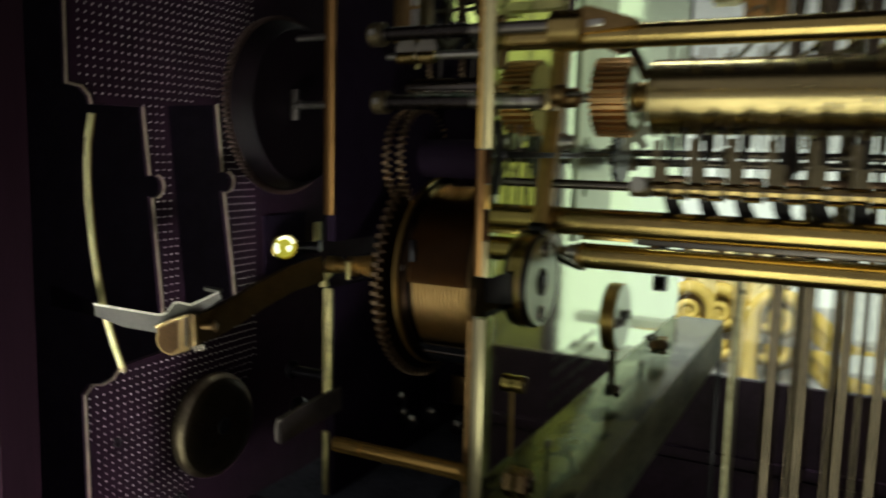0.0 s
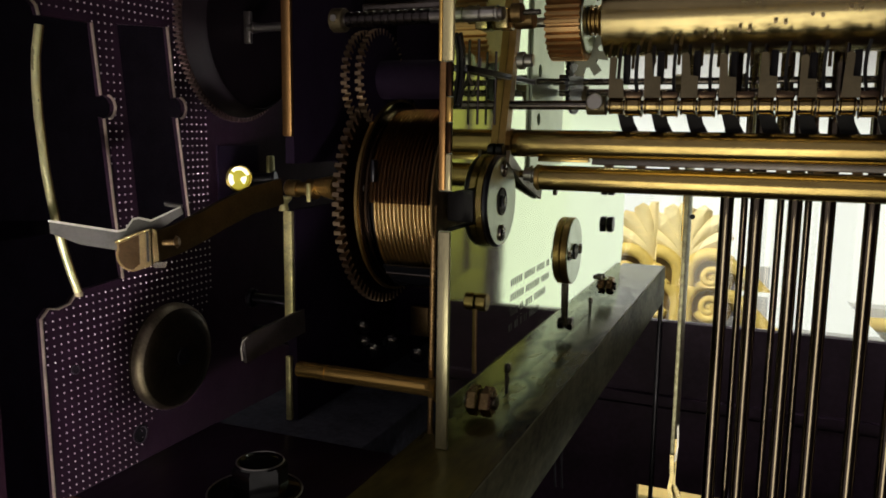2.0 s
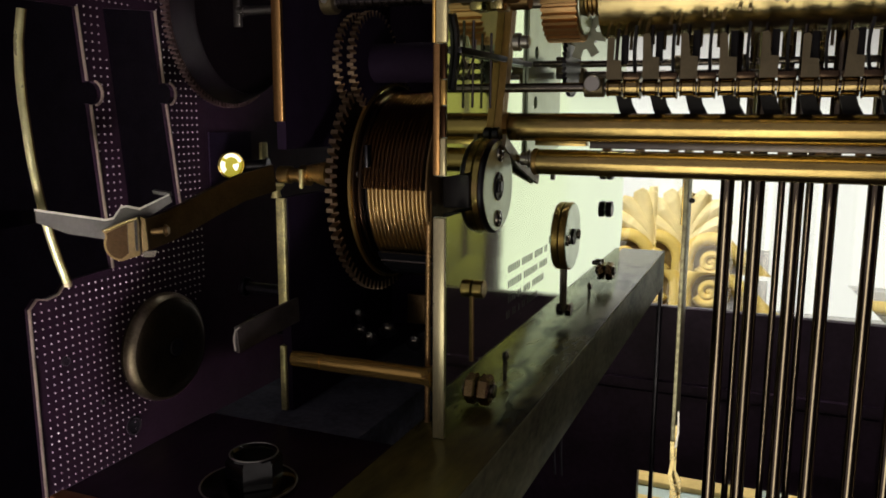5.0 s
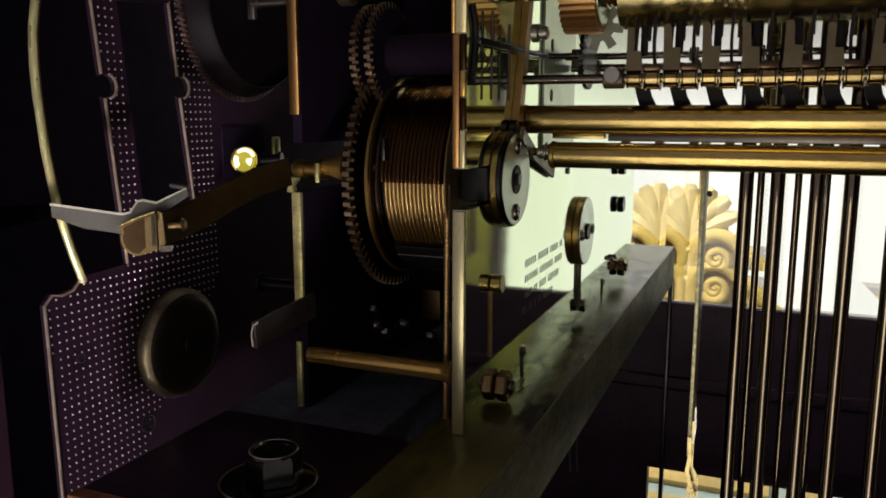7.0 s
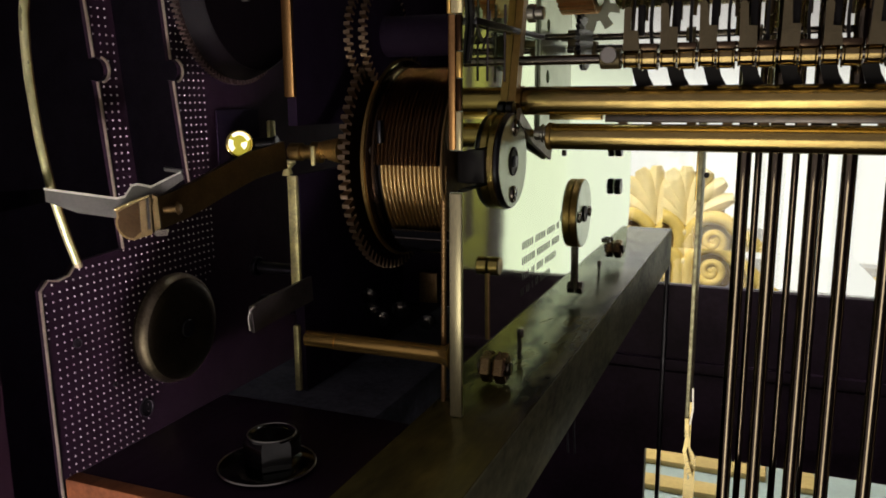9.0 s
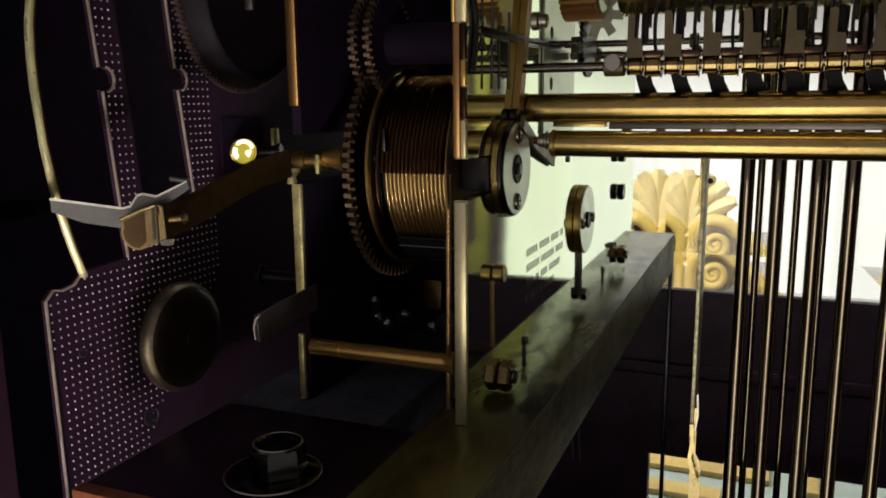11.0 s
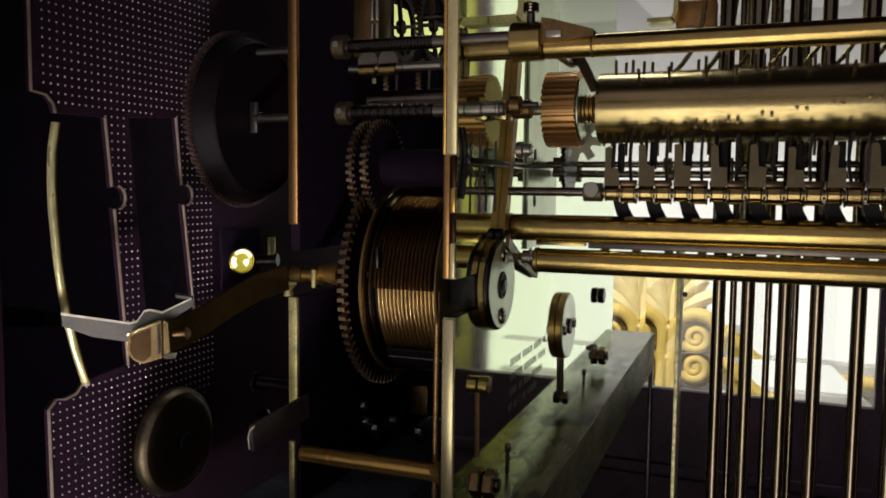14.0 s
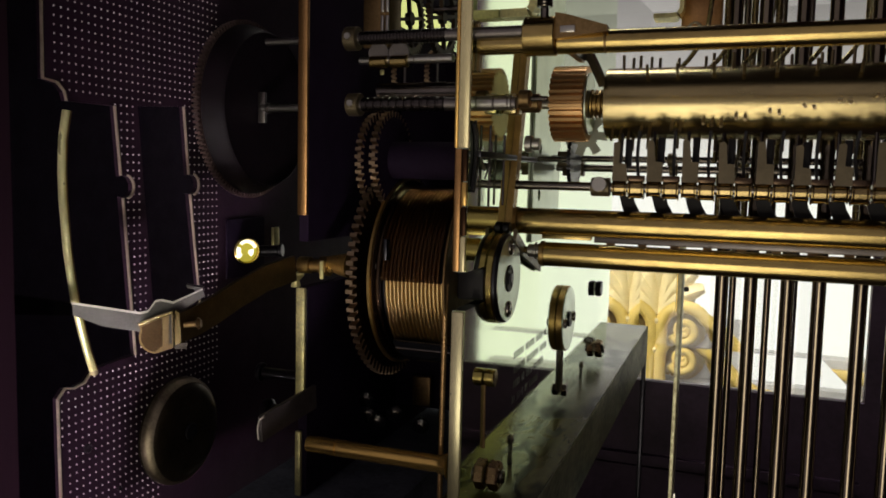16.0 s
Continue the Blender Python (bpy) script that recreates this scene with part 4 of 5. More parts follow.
# ring of paler metal for the bright crescent of light on the rim
xpart(dish, "lit_rim", lathe(bmesh.new(), [(0.0006, 0.0164), (0.0010, 0.0169), (0.0023, 0.0169), (0.0037, 0.0164), (0.0046, 0.0155), (0.0044, 0.0150)], (-0.1788, 0.1880, 0.2110), seg=64), RIM_DULL, "rounded rim, its bright crescent put in as paler metal")
xpart(dish, "hub", shaft([(0, 0.0008, 0.0027)], (-0.1734, 0.1885, 0.2110)), BLACK)
for y, z, r in ((0.1518, 0.2163, 0.0011), (0.1748, 0.1895, 0.0024), (0.1636, 0.2007, 0.0006)):
    xpart(dial, "bore", lathe(bmesh.new(), [(0, r * 1.2), (0.0005, r * 1.25), (0.0007, r * 1.0), (0.0004, r * 0.9), (0.0002, 0.0001)], (-0.179, y, z), seg=20), BLACK, "dark drilled hole")
# bright edges of the dial plate and its slots
def rim(points):
    xpart(dial, "plate_edge", bent([(-0.1786, y, z) for y, z in points], 0, flat=(0.00022, 0.00035)), EDGE_PALE, "pale cut edge")
rim([(0.1393, 0.42), (0.1390, 0.3150)])
rim([(0.1390, 0.3150), (0.1435, 0.3145), (0.1458, 0.3124), (0.1464, 0.3101)])
rim([(0.1634, 0.3103), (0.1654, 0.2911)])
rim([(0.1662, 0.2847), (0.1704, 0.2387)])
rim([(0.1929, 0.3127), (0.1951, 0.2917)])
rim([(0.1958, 0.2853), (0.2008, 0.2476)])
rim([(0.1536, 0.2378), (0.1508, 0.2350), (0.1470, 0.2343), (0.1441, 0.2350), (0.1416, 0.2327), (0.1425, 0.168)])
for y, z in ((0.1672, 0.2879), (0.1968, 0.2885)):
    rim(circle(y, z, 0.0034, 10, 1.3, -1.3, closed=False))

# winding eyelet: its brass glows for the light on it, white shapes glow for highlights
EYELET_GLOW = glow("eyelet_highlight_glow", (1.0, 0.98, 0.85), 1.3)
eye_ob = thing("winding_eyelet", "brass winding eyelet with glowing face and glowing highlights", "eyelet", at=(-0.178, 0.2218, 0.2655))
# black plate puts in the shade round the eyelet
xpart(eye_ob, "recess", boxes((-0.1789, -0.1783, 0.2150, 0.2380, 0.2560, 0.2765), bevel=0.0002), VOID, "black plate for the dark of a square recess")
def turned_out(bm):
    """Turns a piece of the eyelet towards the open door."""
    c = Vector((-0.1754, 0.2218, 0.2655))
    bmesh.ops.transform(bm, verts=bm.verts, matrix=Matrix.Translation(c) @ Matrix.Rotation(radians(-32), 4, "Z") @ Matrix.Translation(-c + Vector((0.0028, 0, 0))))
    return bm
xpart(eye_ob, "ring", turned_out(lathe(bmesh.new(), [(0, 0.0046), (0.0012, 0.0048), (0.0016, 0.0042), (0.0004, 0.0038)], (-0.1782, 0.2218, 0.2655), seg=32)), BRASS)
tagged(xpart(eye_ob, "lit_disc", turned_out(shaft([(0, 0.0003, 0.0039)], (-0.1780, 0.2218, 0.2655))), glow("glowing_brass_in_hole", (0.44, 0.38, 0.045), 0.8)), "yellow brass made to glow for the light on it")
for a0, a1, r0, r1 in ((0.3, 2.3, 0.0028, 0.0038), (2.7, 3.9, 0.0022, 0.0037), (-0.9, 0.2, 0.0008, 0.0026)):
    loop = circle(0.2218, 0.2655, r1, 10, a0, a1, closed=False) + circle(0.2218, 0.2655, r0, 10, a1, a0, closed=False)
    xpart(eye_ob, "glow_patch", turned_out(sheet([loop], -0.1776, -0.1774)), EYELET_GLOW, "white glowing shape for a highlight", smooth=False)
xpart(eye_ob, "stem", shaft([(0, 0.0085, 0.0019), (0.0086, 0.0098, 0.0024)], (-0.1750, 0.2275, 0.2650), (1, 0.25, 0.05)), GUN)
xpart(eye_ob, "clip", boxes((-0.1785, -0.1770, 0.2425, 0.2465, 0.2635, 0.2725), bevel=0.0006), PALE_STRIP)

# strike lever with its forked end and roller
def sloped(loop, ox=-0.1530, oy=0.1468, turn=32, thick=0.0011):
    """Flat steel piece cut to (along, z), standing on a line that turns off the x axis."""
    bm = sheet_xz([loop], 0.0, thick)
    c, n = math.cos(radians(turn)), math.sin(radians(turn))
    for v in bm.verts:
        v.co = (ox + c * v.co.x - n * v.co.y, oy + n * v.co.x + c * v.co.y, v.co.z)
    return bm

def sloped_point(a, z, ox, oy, turn=32):
    return (ox + math.cos(radians(turn)) * a, oy + math.sin(radians(turn)) * a, z)

lev = thing("strike_lever", "long steel strike lever with forked end and brass roller", "lever", at=(-0.14, 0.147, 0.255))
xpart(lev, "thin_arm", sloped([(-0.0183, 0.2595), (-0.0023, 0.2568), (-0.0005, 0.2572), (0.0013, 0.2598), (0.0027, 0.2601), (0.0057, 0.2594), (0.0129, 0.2628), (0.0133, 0.2610), (0.0072, 0.2570), (0.0050, 0.2558), (-0.0006, 0.2536), (-0.0020, 0.2519), (-0.0114, 0.2536), (-0.0182, 0.2564)]), LEVER_STEEL, smooth=False)
xpart(lev, "arm_tail", sloped([(0.0, 0.2595), (0.0, 0.2564), (-0.085, 0.2440), (-0.085, 0.2511)], -0.1686, 0.1371, -30), STEEL_DARK, smooth=False)
xpart(lev, "flange", sloped([(0.0088, 0.2639), (0.0129, 0.2632), (0.0129, 0.2624), (0.0090, 0.2631)], thick=0.0030), LEVER_STEEL, smooth=False)
def roller_loop(g, a1):
    """Rounded block outline, grown by g, as far along as a1."""
    return [(a1, 0.2574 + g), (0.0050, 0.2566 + g), (0.0000 - g, 0.2544 + g)] + [(0.0034 + (0.0036 + g) * math.cos(a), 0.2514 + (0.0038 + g) * math.sin(a)) for a in [2.7 + 0.25 * k for k in range(9)]] + [(a1, 0.2490 - g)]
xpart(lev, "roller", sloped(roller_loop(0.0004, 0.0076), -0.1522, 0.1425, thick=0.0036), ROLLER_GOLD, "worn brass roller block", smooth=False)
xpart(lev, "roller_face", sloped(roller_loop(-0.0002, 0.0050), -0.1520, 0.1422, thick=0.0004), ROLLER_FACE, "dark brown roller face", smooth=False)
rim_pts = roller_loop(0.0003, 0.0076)
# pale wire puts in the highlight on top of the roller
xpart(lev, "roller_highlight", bent([sloped_point(a, z, -0.1522, 0.1421) for a, z in rim_pts[:3]], 0.00038, seg=8), BRASS_PALE, "pale brass wire for the highlight on the roller's top")
xpart(lev, "roller_facet", sloped([(0.0051, 0.2562), (0.0066, 0.2568), (0.0066, 0.2496), (0.0051, 0.2494)], -0.1519, 0.1421, thick=0.0004), ROLLER_GOLD, smooth=False)
xpart(lev, "roller_slot", sloped([(0.0067, 0.2572), (0.0072, 0.2572), (0.0072, 0.2498), (0.0067, 0.2498)], -0.1519, 0.1421, thick=0.0004), BLACK, smooth=False)
xpart(lev, "roller_cheek", sloped([(0.0077, 0.2580), (0.0088, 0.2574), (0.0092, 0.2500), (0.0077, 0.2492)], -0.1520, 0.1428, thick=0.0030), ROLLER_GOLD, "worn brass cheek", smooth=False)
# brighter strip laid on for the highlight along the arm's top
xpart(lev, "edge_highlight", sloped([(-0.0183, 0.2598), (-0.0023, 0.2571), (-0.0005, 0.2575), (0.0013, 0.2601), (0.0027, 0.2604), (0.0057, 0.2597), (0.0129, 0.2631), (0.0129, 0.2627), (0.0057, 0.2592), (0.0027, 0.2599), (0.0014, 0.2596), (-0.0004, 0.2570), (-0.0023, 0.2566), (-0.0183, 0.2593)], -0.1528, 0.1464, thick=0.0004), STEEL, "bright steel strip for the highlight on the upper edge", smooth=False)
xpart(lev, "roller_pin", lathe(bmesh.new(), [(0, 0.0008), (0.003, 0.0009), (0.0034, 0.0016), (0.0042, 0.0010)], (-0.1450, 0.1500, 0.2540), (1, 0.4, 0.1), 16), BRASS_DARK)
xpart(lev, "lower_lip", sloped([(0.0050, 0.2488), (0.0092, 0.2490), (0.0086, 0.2474), (0.0060, 0.2474)], thick=0.0016), STEEL_DARK, smooth=False)
bar_line = [(-0.1458, 0.1475, 0.2532), (-0.1446, 0.1545, 0.2545), (-0.1444, 0.1620, 0.2562), (-0.1445, 0.1720, 0.2588), (-0.1430, 0.1840, 0.2622), (-0.1400, 0.1950, 0.2642)]
xpart(lev, "broad_bar", bent(bar_line, 0, flat=(0.0039, 0.0006)), BAR_BROWN, "broad dark brass bar")
xpart(lev, "bar_joint", shaft([(0, 0.004, 0.0026), (0.0042, 0.0072, 0.0020), (0.0075, 0.0105, 0.0030)], (-0.1410, 0.2000, 0.2648)), BRASS_OLD)
xpart(lev, "brass_cone", lathe(bmesh.new(), [(0, 0.0022), (0.002, 0.0026), (0.008, 0.0038)], (-0.1320, 0.2000, 0.2655), (1, 0, 0), 24), GOLDEN_EDGE)
xpart(lev, "end_stud", lathe(bmesh.new(), [(0, 0.0016), (0.002, 0.0011), (0.0036, 0.0026), (0.0044, 0.0024)], (-0.1415, 0.1985, 0.2580), (0, 0, 1), 18), PALE_STRIP)
xpart(lev, "joint_band", boxes((-0.1322, -0.1310, 0.1962, 0.1972, 0.2612, 0.2668), bevel=0.0003), PALE_STRIP)

low = thing("gathering_lever", "flat steel lever end beside the front plate", "lever", at=(-0.13, 0.165, 0.225))
xpart(low, "blade", bent([(-0.1323, 0.165, 0.2240), (-0.1320, 0.170, 0.2246), (-0.1315, 0.180, 0.2255), (-0.1309, 0.192, 0.2264)], 0, flat=(0.0036, 0.0005)), BLADE_GREY)
xpart(low, "tip", bent([(-0.1310, 0.1648, 0.2278), (-0.1322, 0.1645, 0.2268), (-0.1329, 0.1646, 0.2245), (-0.1327, 0.1648, 0.2212)], 0.0004, seg=10), STEEL_MID)
arb = thing("dark_arbor", "dark stub arbor before the front plate", "arbor", at=(-0.15, 0.2, 0.223))
xpart(arb, "arbor", shaft([(0, 0.0015, 0.0030), (0.0016, 0.0170, 0.0017)], (-0.1555, 0.200, 0.2295)), GUN)
xpart(arb, "knob", lathe(bmesh.new(), [(0, 0.001), (0.001, 0.0032), (0.003, 0.0034), (0.004, 0.002), (0.016, 0.002)], (-0.1545, 0.200, 0.2176), (1, 0, 0), 24), GUN)

# ---- behind the back plate ----
clamp = thing("tube_clamp", "brass clamp block with thumb screw on the upper tube", "clamp", at=(-0.066, 0.198, 0.331))
xpart(clamp, "body", shaft([(0, 0.0086, 0.0052)], (-0.0712, 0.199, 0.3310), seg=40), BRASS)
xpart(clamp, "web", sheet_xz([[(-0.0627, 0.3366), (-0.0602, 0.3362), (-0.0490, 0.3328), (-0.0490, 0.3312), (-0.0627, 0.3298)]], 0.1960, 0.2040), BRASS_DARK, "dark tapering clamp arm", smooth=False)
xpart(clamp, "key", boxes((-0.0612, -0.0572, 0.1953, 0.1961, 0.3312, 0.3330), bevel=0.0002), STEEL, "bright steel key")
xpart(clamp, "rear_arm", boxes((-0.0640, -0.0612, 0.2042, 0.236, 0.3290, 0.3355), bevel=0.0008), STEEL_DARK)
xpart(clamp, "web_foot", bent([(-0.0618, 0.236, 0.3335), (-0.0600, 0.240, 0.3300), (-0.0575, 0.246, 0.3235)], 0, flat=(0.0012, 0.0012)), STEEL_DARK)
thumb = xpart(clamp, "thumb_screw", shaft([(0, 0.0028, 0.0011)], (-0.0660, 0.198, 0.3355), (0, 0, 1)), STEEL_DARK)
bm = bmesh.new()
lathe(bm, [(k * 0.0004, 0.0022 if k % 2 else 0.0020) for k in range(7)], (-0.0660, 0.198, 0.3384), (0, 0, 1), 24)
sub_part(thumb, "knurled_head", bm, STEEL_DARK)
xpart(clamp, "lower_sleeve", shaft([(0, 0.0135, 0.0027)], (BACK + 0.0003, 0.199, 0.3292)), BRASS)

arm = thing("lifting_arm", "slanting flat brass arm lying against the plate", "arm", at=(-0.083, 0.232, 0.278))
xpart(arm, "flat_bar", bent([(-0.0836, 0.2322, 0.2785), (-0.0836, 0.2397, 0.3059), (-0.0836, 0.2460, 0.3350)], 0, flat=(0.0011, 0.0011)), ARM_GOLD)
xpart(arm, "second_bar", bent([(-0.0836, 0.2349, 0.2785), (-0.0836, 0.2424, 0.3059), (-0.0836, 0.2487, 0.3350)], 0, flat=(0.0011, 0.0010)), ARM_GOLD)
xpart(arm, "foot", shaft([(0, 0.0022, 0.0022)], (BACK + 0.0002, 0.2300, 0.2768)), GUN)
xpart(arm, "knuckle", shaft([(0, 0.006, 0.0030)], (-0.0822, 0.2385, 0.3170)), BRASS_DARK)
xpart(arm, "pivot", shaft([(0, 0.0022, 0.0026), (0.0022, 0.0046, 0.0019)], (-0.0775, 0.2270, 0.3035)), STEEL)

# flat latch below the big tube and rail between the tubes
latch = thing("spring_latch", "thin bent brass latch strip under the tube", "latch", at=(-0.079, 0.236, 0.2725))
xpart(latch, "strip", bent([(-0.0802, 0.2275, 0.2752), (-0.0808, 0.2304, 0.2741), (-0.0825, 0.2493, 0.2677), (-0.0838, 0.2780, 0.2601)], 0, flat=(0.0019, 0.0006)), PLATE_DULL)
rail = thing("hammer_rail", "thin notched brass rail between the two tubes", "rail", at=(-0.07, 0.246, 0.2735))
xpart(rail, "flat_bar", boxes((-0.0585, 0.099, 0.2462, 0.2478, 0.2725, 0.2746), bevel=0.0002), STEEL_MID)
xpart(rail, "end_piece", boxes((-0.0755, -0.0592, 0.2445, 0.2490, 0.2732, 0.2750), bevel=0.0002), BRASS)
for k in range(16):
    x = -0.0545 + 0.0100 * k
    xpart(rail, "notch_block", boxes((x, x + 0.0026, 0.2464, 0.2490, 0.2714, 0.2727)), BRASS_DARK, smooth=False)
tube_end = thing("tube_end", "turned steel bearing at the end of the thin tube", "bearing", at=(-0.0785, 0.245, 0.269))
xpart(tube_end, "journal", shaft([(0, 0.0022, 0.0022), (0.0023, 0.0030, 0.0029), (0.0031, 0.0040, 0.0024)], (-0.0800, 0.245, 0.2690)), STEEL)
xpart(tube_end, "pivot", shaft([(0, 0.0095, 0.0012)], (BACK + 0.0002, 0.245, 0.2690)), BRASS)

# stud with hanging wire
stud = thing("brass_stud", "short slotted brass stud with a thin wire below", "stud", at=(-0.083, 0.2155, 0.232))
xpart(stud, "head", shaft([(0, 0.0032, 0.0027)], (BACK + 0.0002, 0.2150, 0.2320)), BRASS)
xpart(stud, "wire", rod((BACK + 0.0003, 0.2135, 0.2300), (BACK + 0.0003, 0.2140, 0.2100), 0.0005, 8), BRASS_DARK)
for y, z in ((0.2466, 0.2010), (0.3806, 0.1985)):
    key = thing("small_key", "small dark steel key standing on the seat board", "key", at=(-0.0835, y, 0.1935))
    xpart(key, "stem", boxes((BACK + 0.0001, BACK + 0.0006, y, y + 0.0012, 0.1934, z)), STEEL_DARK, smooth=False)
    xpart(key, "head", boxes((BACK + 0.0001, BACK + 0.0009, y - 0.0004, y + 0.0030, z, z + 0.0030), bevel=0.0003), STEEL_DARK)
for y, z in ((0.397, 0.2091), (0.405, 0.2085)):
    xm("pivot_pin", shaft([(0, 0.0022, 0.0012)], (BACK, y, z)), STEEL_DARK)

xm("small_pin", shaft([(0, 0.0008, 0.0012)], (BACK, 0.3042, 0.2589)), STEEL_DARK)
xm("plate_nut", hexnut(BACK + 0.0003, BACK + 0.0034, 0.4156, 0.2540, 0.0078), GUN)

# support strap with holes, star wheel, cross rods behind the hammers
strap = thing("support_strap", "pale steel strap with drilled holes on the plate", "strap", at=(-0.087, 0.30, 0.28))
xpart(strap, "flat_bar", sheet([[(0.264, 0.2700), (0.308, 0.2700), (0.308, 0.40), (0.264, 0.40)], circle(0.2735, 0.2870, 0.0022), circle(0.2735, 0.3040, 0.0022)], BACK + 0.0002, BACK + 0.0010), NICKEL, smooth=False)
star = thing("star_wheel", "pale grey star wheel with a long hub", "wheel", at=(-0.062, 0.27, 0.302))
bm = gear(0.0, 0.0010, 0.0, 0.0, 0.0076, 7, 0.0032, turn=0.25)
for v in bm.verts:
    v.co = (-0.0662 + v.co.y, 0.2665 + v.co.x, 0.3086 + v.co.z)
xpart(star, "star", bm, NICKEL_DULL, smooth=False)
xpart(star, "hub", lathe(bmesh.new(), [(0, 0.0016), (0.0012, 0.0018), (0.0014, 0.0010)], (-0.0662, 0.2664, 0.3086), (0, -1, 0), 20), GUN, "dark hub")
xpart(star, "spindle", shaft([(0, 0.0170, 0.0010)], (-0.0662, 0.2676, 0.3086), (0, 1, 0)), STEEL_DARK)
dark_wheel = thing("count_wheel", "thin dark toothed wheel beside the star wheel", "wheel", at=(-0.0705, 0.27, 0.30))
xpart(dark_wheel, "toothed_rim", gear(-0.0712, -0.0700, 0.2700, 0.3000, 0.0112, 36, 0.0015), GUN)
xpart(dark_wheel, "spindle", shaft([(0, 0.0136, 0.0010)], (BACK, 0.2700, 0.3000)), STEEL_DARK)
# added dark pieces and wires that stand in for reflections in the plate
hookp = thing("mirrored_works", "dark pieces and thin wires added for works reflected in the plate", "hook", at=(-0.084, 0.20, 0.297))
xpart(hookp, "blade", bent([(BACK + 0.0006, 0.1960, 0.3080), (BACK + 0.0006, 0.1985, 0.3040), (BACK + 0.0006, 0.1990, 0.2990), (BACK + 0.0006, 0.1975, 0.2930), (BACK + 0.0006, 0.1960, 0.2890)], 0, flat=(0.0010, 0.0004)), BLACK)
xpart(hookp, "upper_blade", bent([(BACK + 0.0006, 0.1965, 0.3350), (BACK + 0.0006, 0.1995, 0.3300), (BACK + 0.0006, 0.1985, 0.3220)], 0, flat=(0.0012, 0.0004)), BRASS_DARK)
for y, z0, z1 in ((0.2085, 0.2845, 0.3080), (0.2235, 0.2845, 0.3060)):
    xpart(hookp, "upright_wire", rod((BACK + 0.0014, y, z0), (BACK + 0.0014, y + 0.0004, z1), 0.0004, 8), STEEL_DARK)
xpart(hookp, "cross_bar", boxes((BACK + 0.0008, BACK + 0.0022, 0.1980, 0.2640, 0.2985, 0.3003), bevel=0.0003), GUN)
for y0, z0, y1, z1 in ((0.1978, 0.3000, 0.2040, 0.2950), (0.1990, 0.2990, 0.2028, 0.2948)):
    xpart(hookp, "thin_wire", rod((BACK + 0.0016, y0, z0), (BACK + 0.0016, y1, z1), 0.00022, 6), STEEL)
xpart(hookp, "curved_wire", bent([(BACK + 0.0016, 0.2100 - 0.0085 * (1 - math.cos(0.16 * k)), 0.3030 - 0.0013 * k) for k in range(9)], 0.0003, seg=6), STEEL_MID)
for x, z0, z1 in ((-0.1262, 0.2967, 0.3048), (-0.1208, 0.2963, 0.3072)):
    xm("copper_strip", boxes((x, x + 0.0010, 0.2346, 0.2354, z0, z1), bevel=0.0002), COPPERY)
for y, z, r, x0 in ((0.290, 0.3009, 0.0012, BACK + 0.0014), (0.300, 0.2975, 0.0014, BACK + 0.0014)):
    cr = thing("cross_rod", "dark thin rod behind the chime hammers", "rod", "rods behind the hammers", at=(x0, y, z))
    xpart(cr, "rod", shaft([(0, 0.099 - x0, r)], (x0, y, z)), STEEL_DARK)
    for k in range(2):
        xpart(cr, "stop_collar", shaft([(0, 0.0030, 0.0024)], (-0.040 + 0.0210 * k, y, z)), PLATE_DULL)
    xpart(cr, "end_block", boxes((x0 + 0.0030, x0 + 0.0110, y - 0.003, y + 0.003, z - 0.0032, z + 0.0026), bevel=0.0004), PLATE_DULL)
for k in range(10):
    x = -0.0440 + 0.0102 * k
    w = thing("hammer_wire", "bent dark hammer wire rising behind the chime cylinder", "wire", "hammer wires", at=(x, 0.285, 0.31))
    pts = [(x, 0.287, 0.300), (x + 0.0006, 0.286, 0.318), (x + 0.0030, 0.2855, 0.328)] + [(x + 0.0075 + 0.0072 * f, 0.285, 0.3335 + 0.0100 * f ** 1.25) for f in (0, 0.3, 0.6, 0.85)] + [(x + 0.0160, 0.285, 0.3480), (x + 0.0172, 0.285, 0.36), (x + 0.0182, 0.285, 0.45)]
    xpart(w, "wire", bent(pts, 0.00085, seg=10), WIRE)
for x, y in ((-0.0225, 0.325), (-0.0125, 0.33), (-0.004, 0.32), (0.0045, 0.33), (0.0160, 0.322), (0.0280, 0.33), (0.036, 0.318)):
    hr = thing("hanger_rod", "thin upright rod above the chime cylinder", "rod", "upper hanger rods", at=(x, y, 0.33))
    xpart(hr, "rod", rod((x, y, 0.2755), (x, y, 0.46), 0.0013, 14), WIRE)

# bent brass brackets on the plate
def bracket(x, y, z, w, h, d, t=0.0016):
    ob = thing("bent_bracket", "bent brass strap bracket with a drilled foot", "bracket", at=(x, y, z))
    n = 7
    path = [(x, y, z)] + [(x + w - 0.003 + 0.003 * math.sin(0.5 * math.pi * k / n), y, z + 0.003 - 0.003 * math.cos(0.5 * math.pi * k / n)) for k in range(n + 1)] + [(x + w, y, z + h)]
    xpart(ob, "strap", bent(path, 0, flat=(d, t / 2)), PALE_STRIP)
    xpart(ob, "foot_hole", lathe(bmesh.new(), [(0, 0.0016), (0.0002, 0.0016), (0.00025, 0.0011), (0.0001, 0.0010)], (x + w * 0.45, y - d * 0.2, z + t / 2), (0, 0, 1), 20), BLACK, "dark drilled hole")
bracket(BACK + 0.0002, 0.222, 0.3418, 0.0100, 0.05, 0.003, 0.0024)
bracket(-0.0480, 0.300, 0.3540, 0.0100, 0.03, 0.005)
blk = thing("copper_block", "small brown metal block behind the upper tube", "block", at=(-0.03, 0.305, 0.35))
xpart(blk, "body", boxes((-0.0385, -0.0240, 0.303, 0.312, 0.3475, 0.3620), bevel=0.0008), COPPERY)
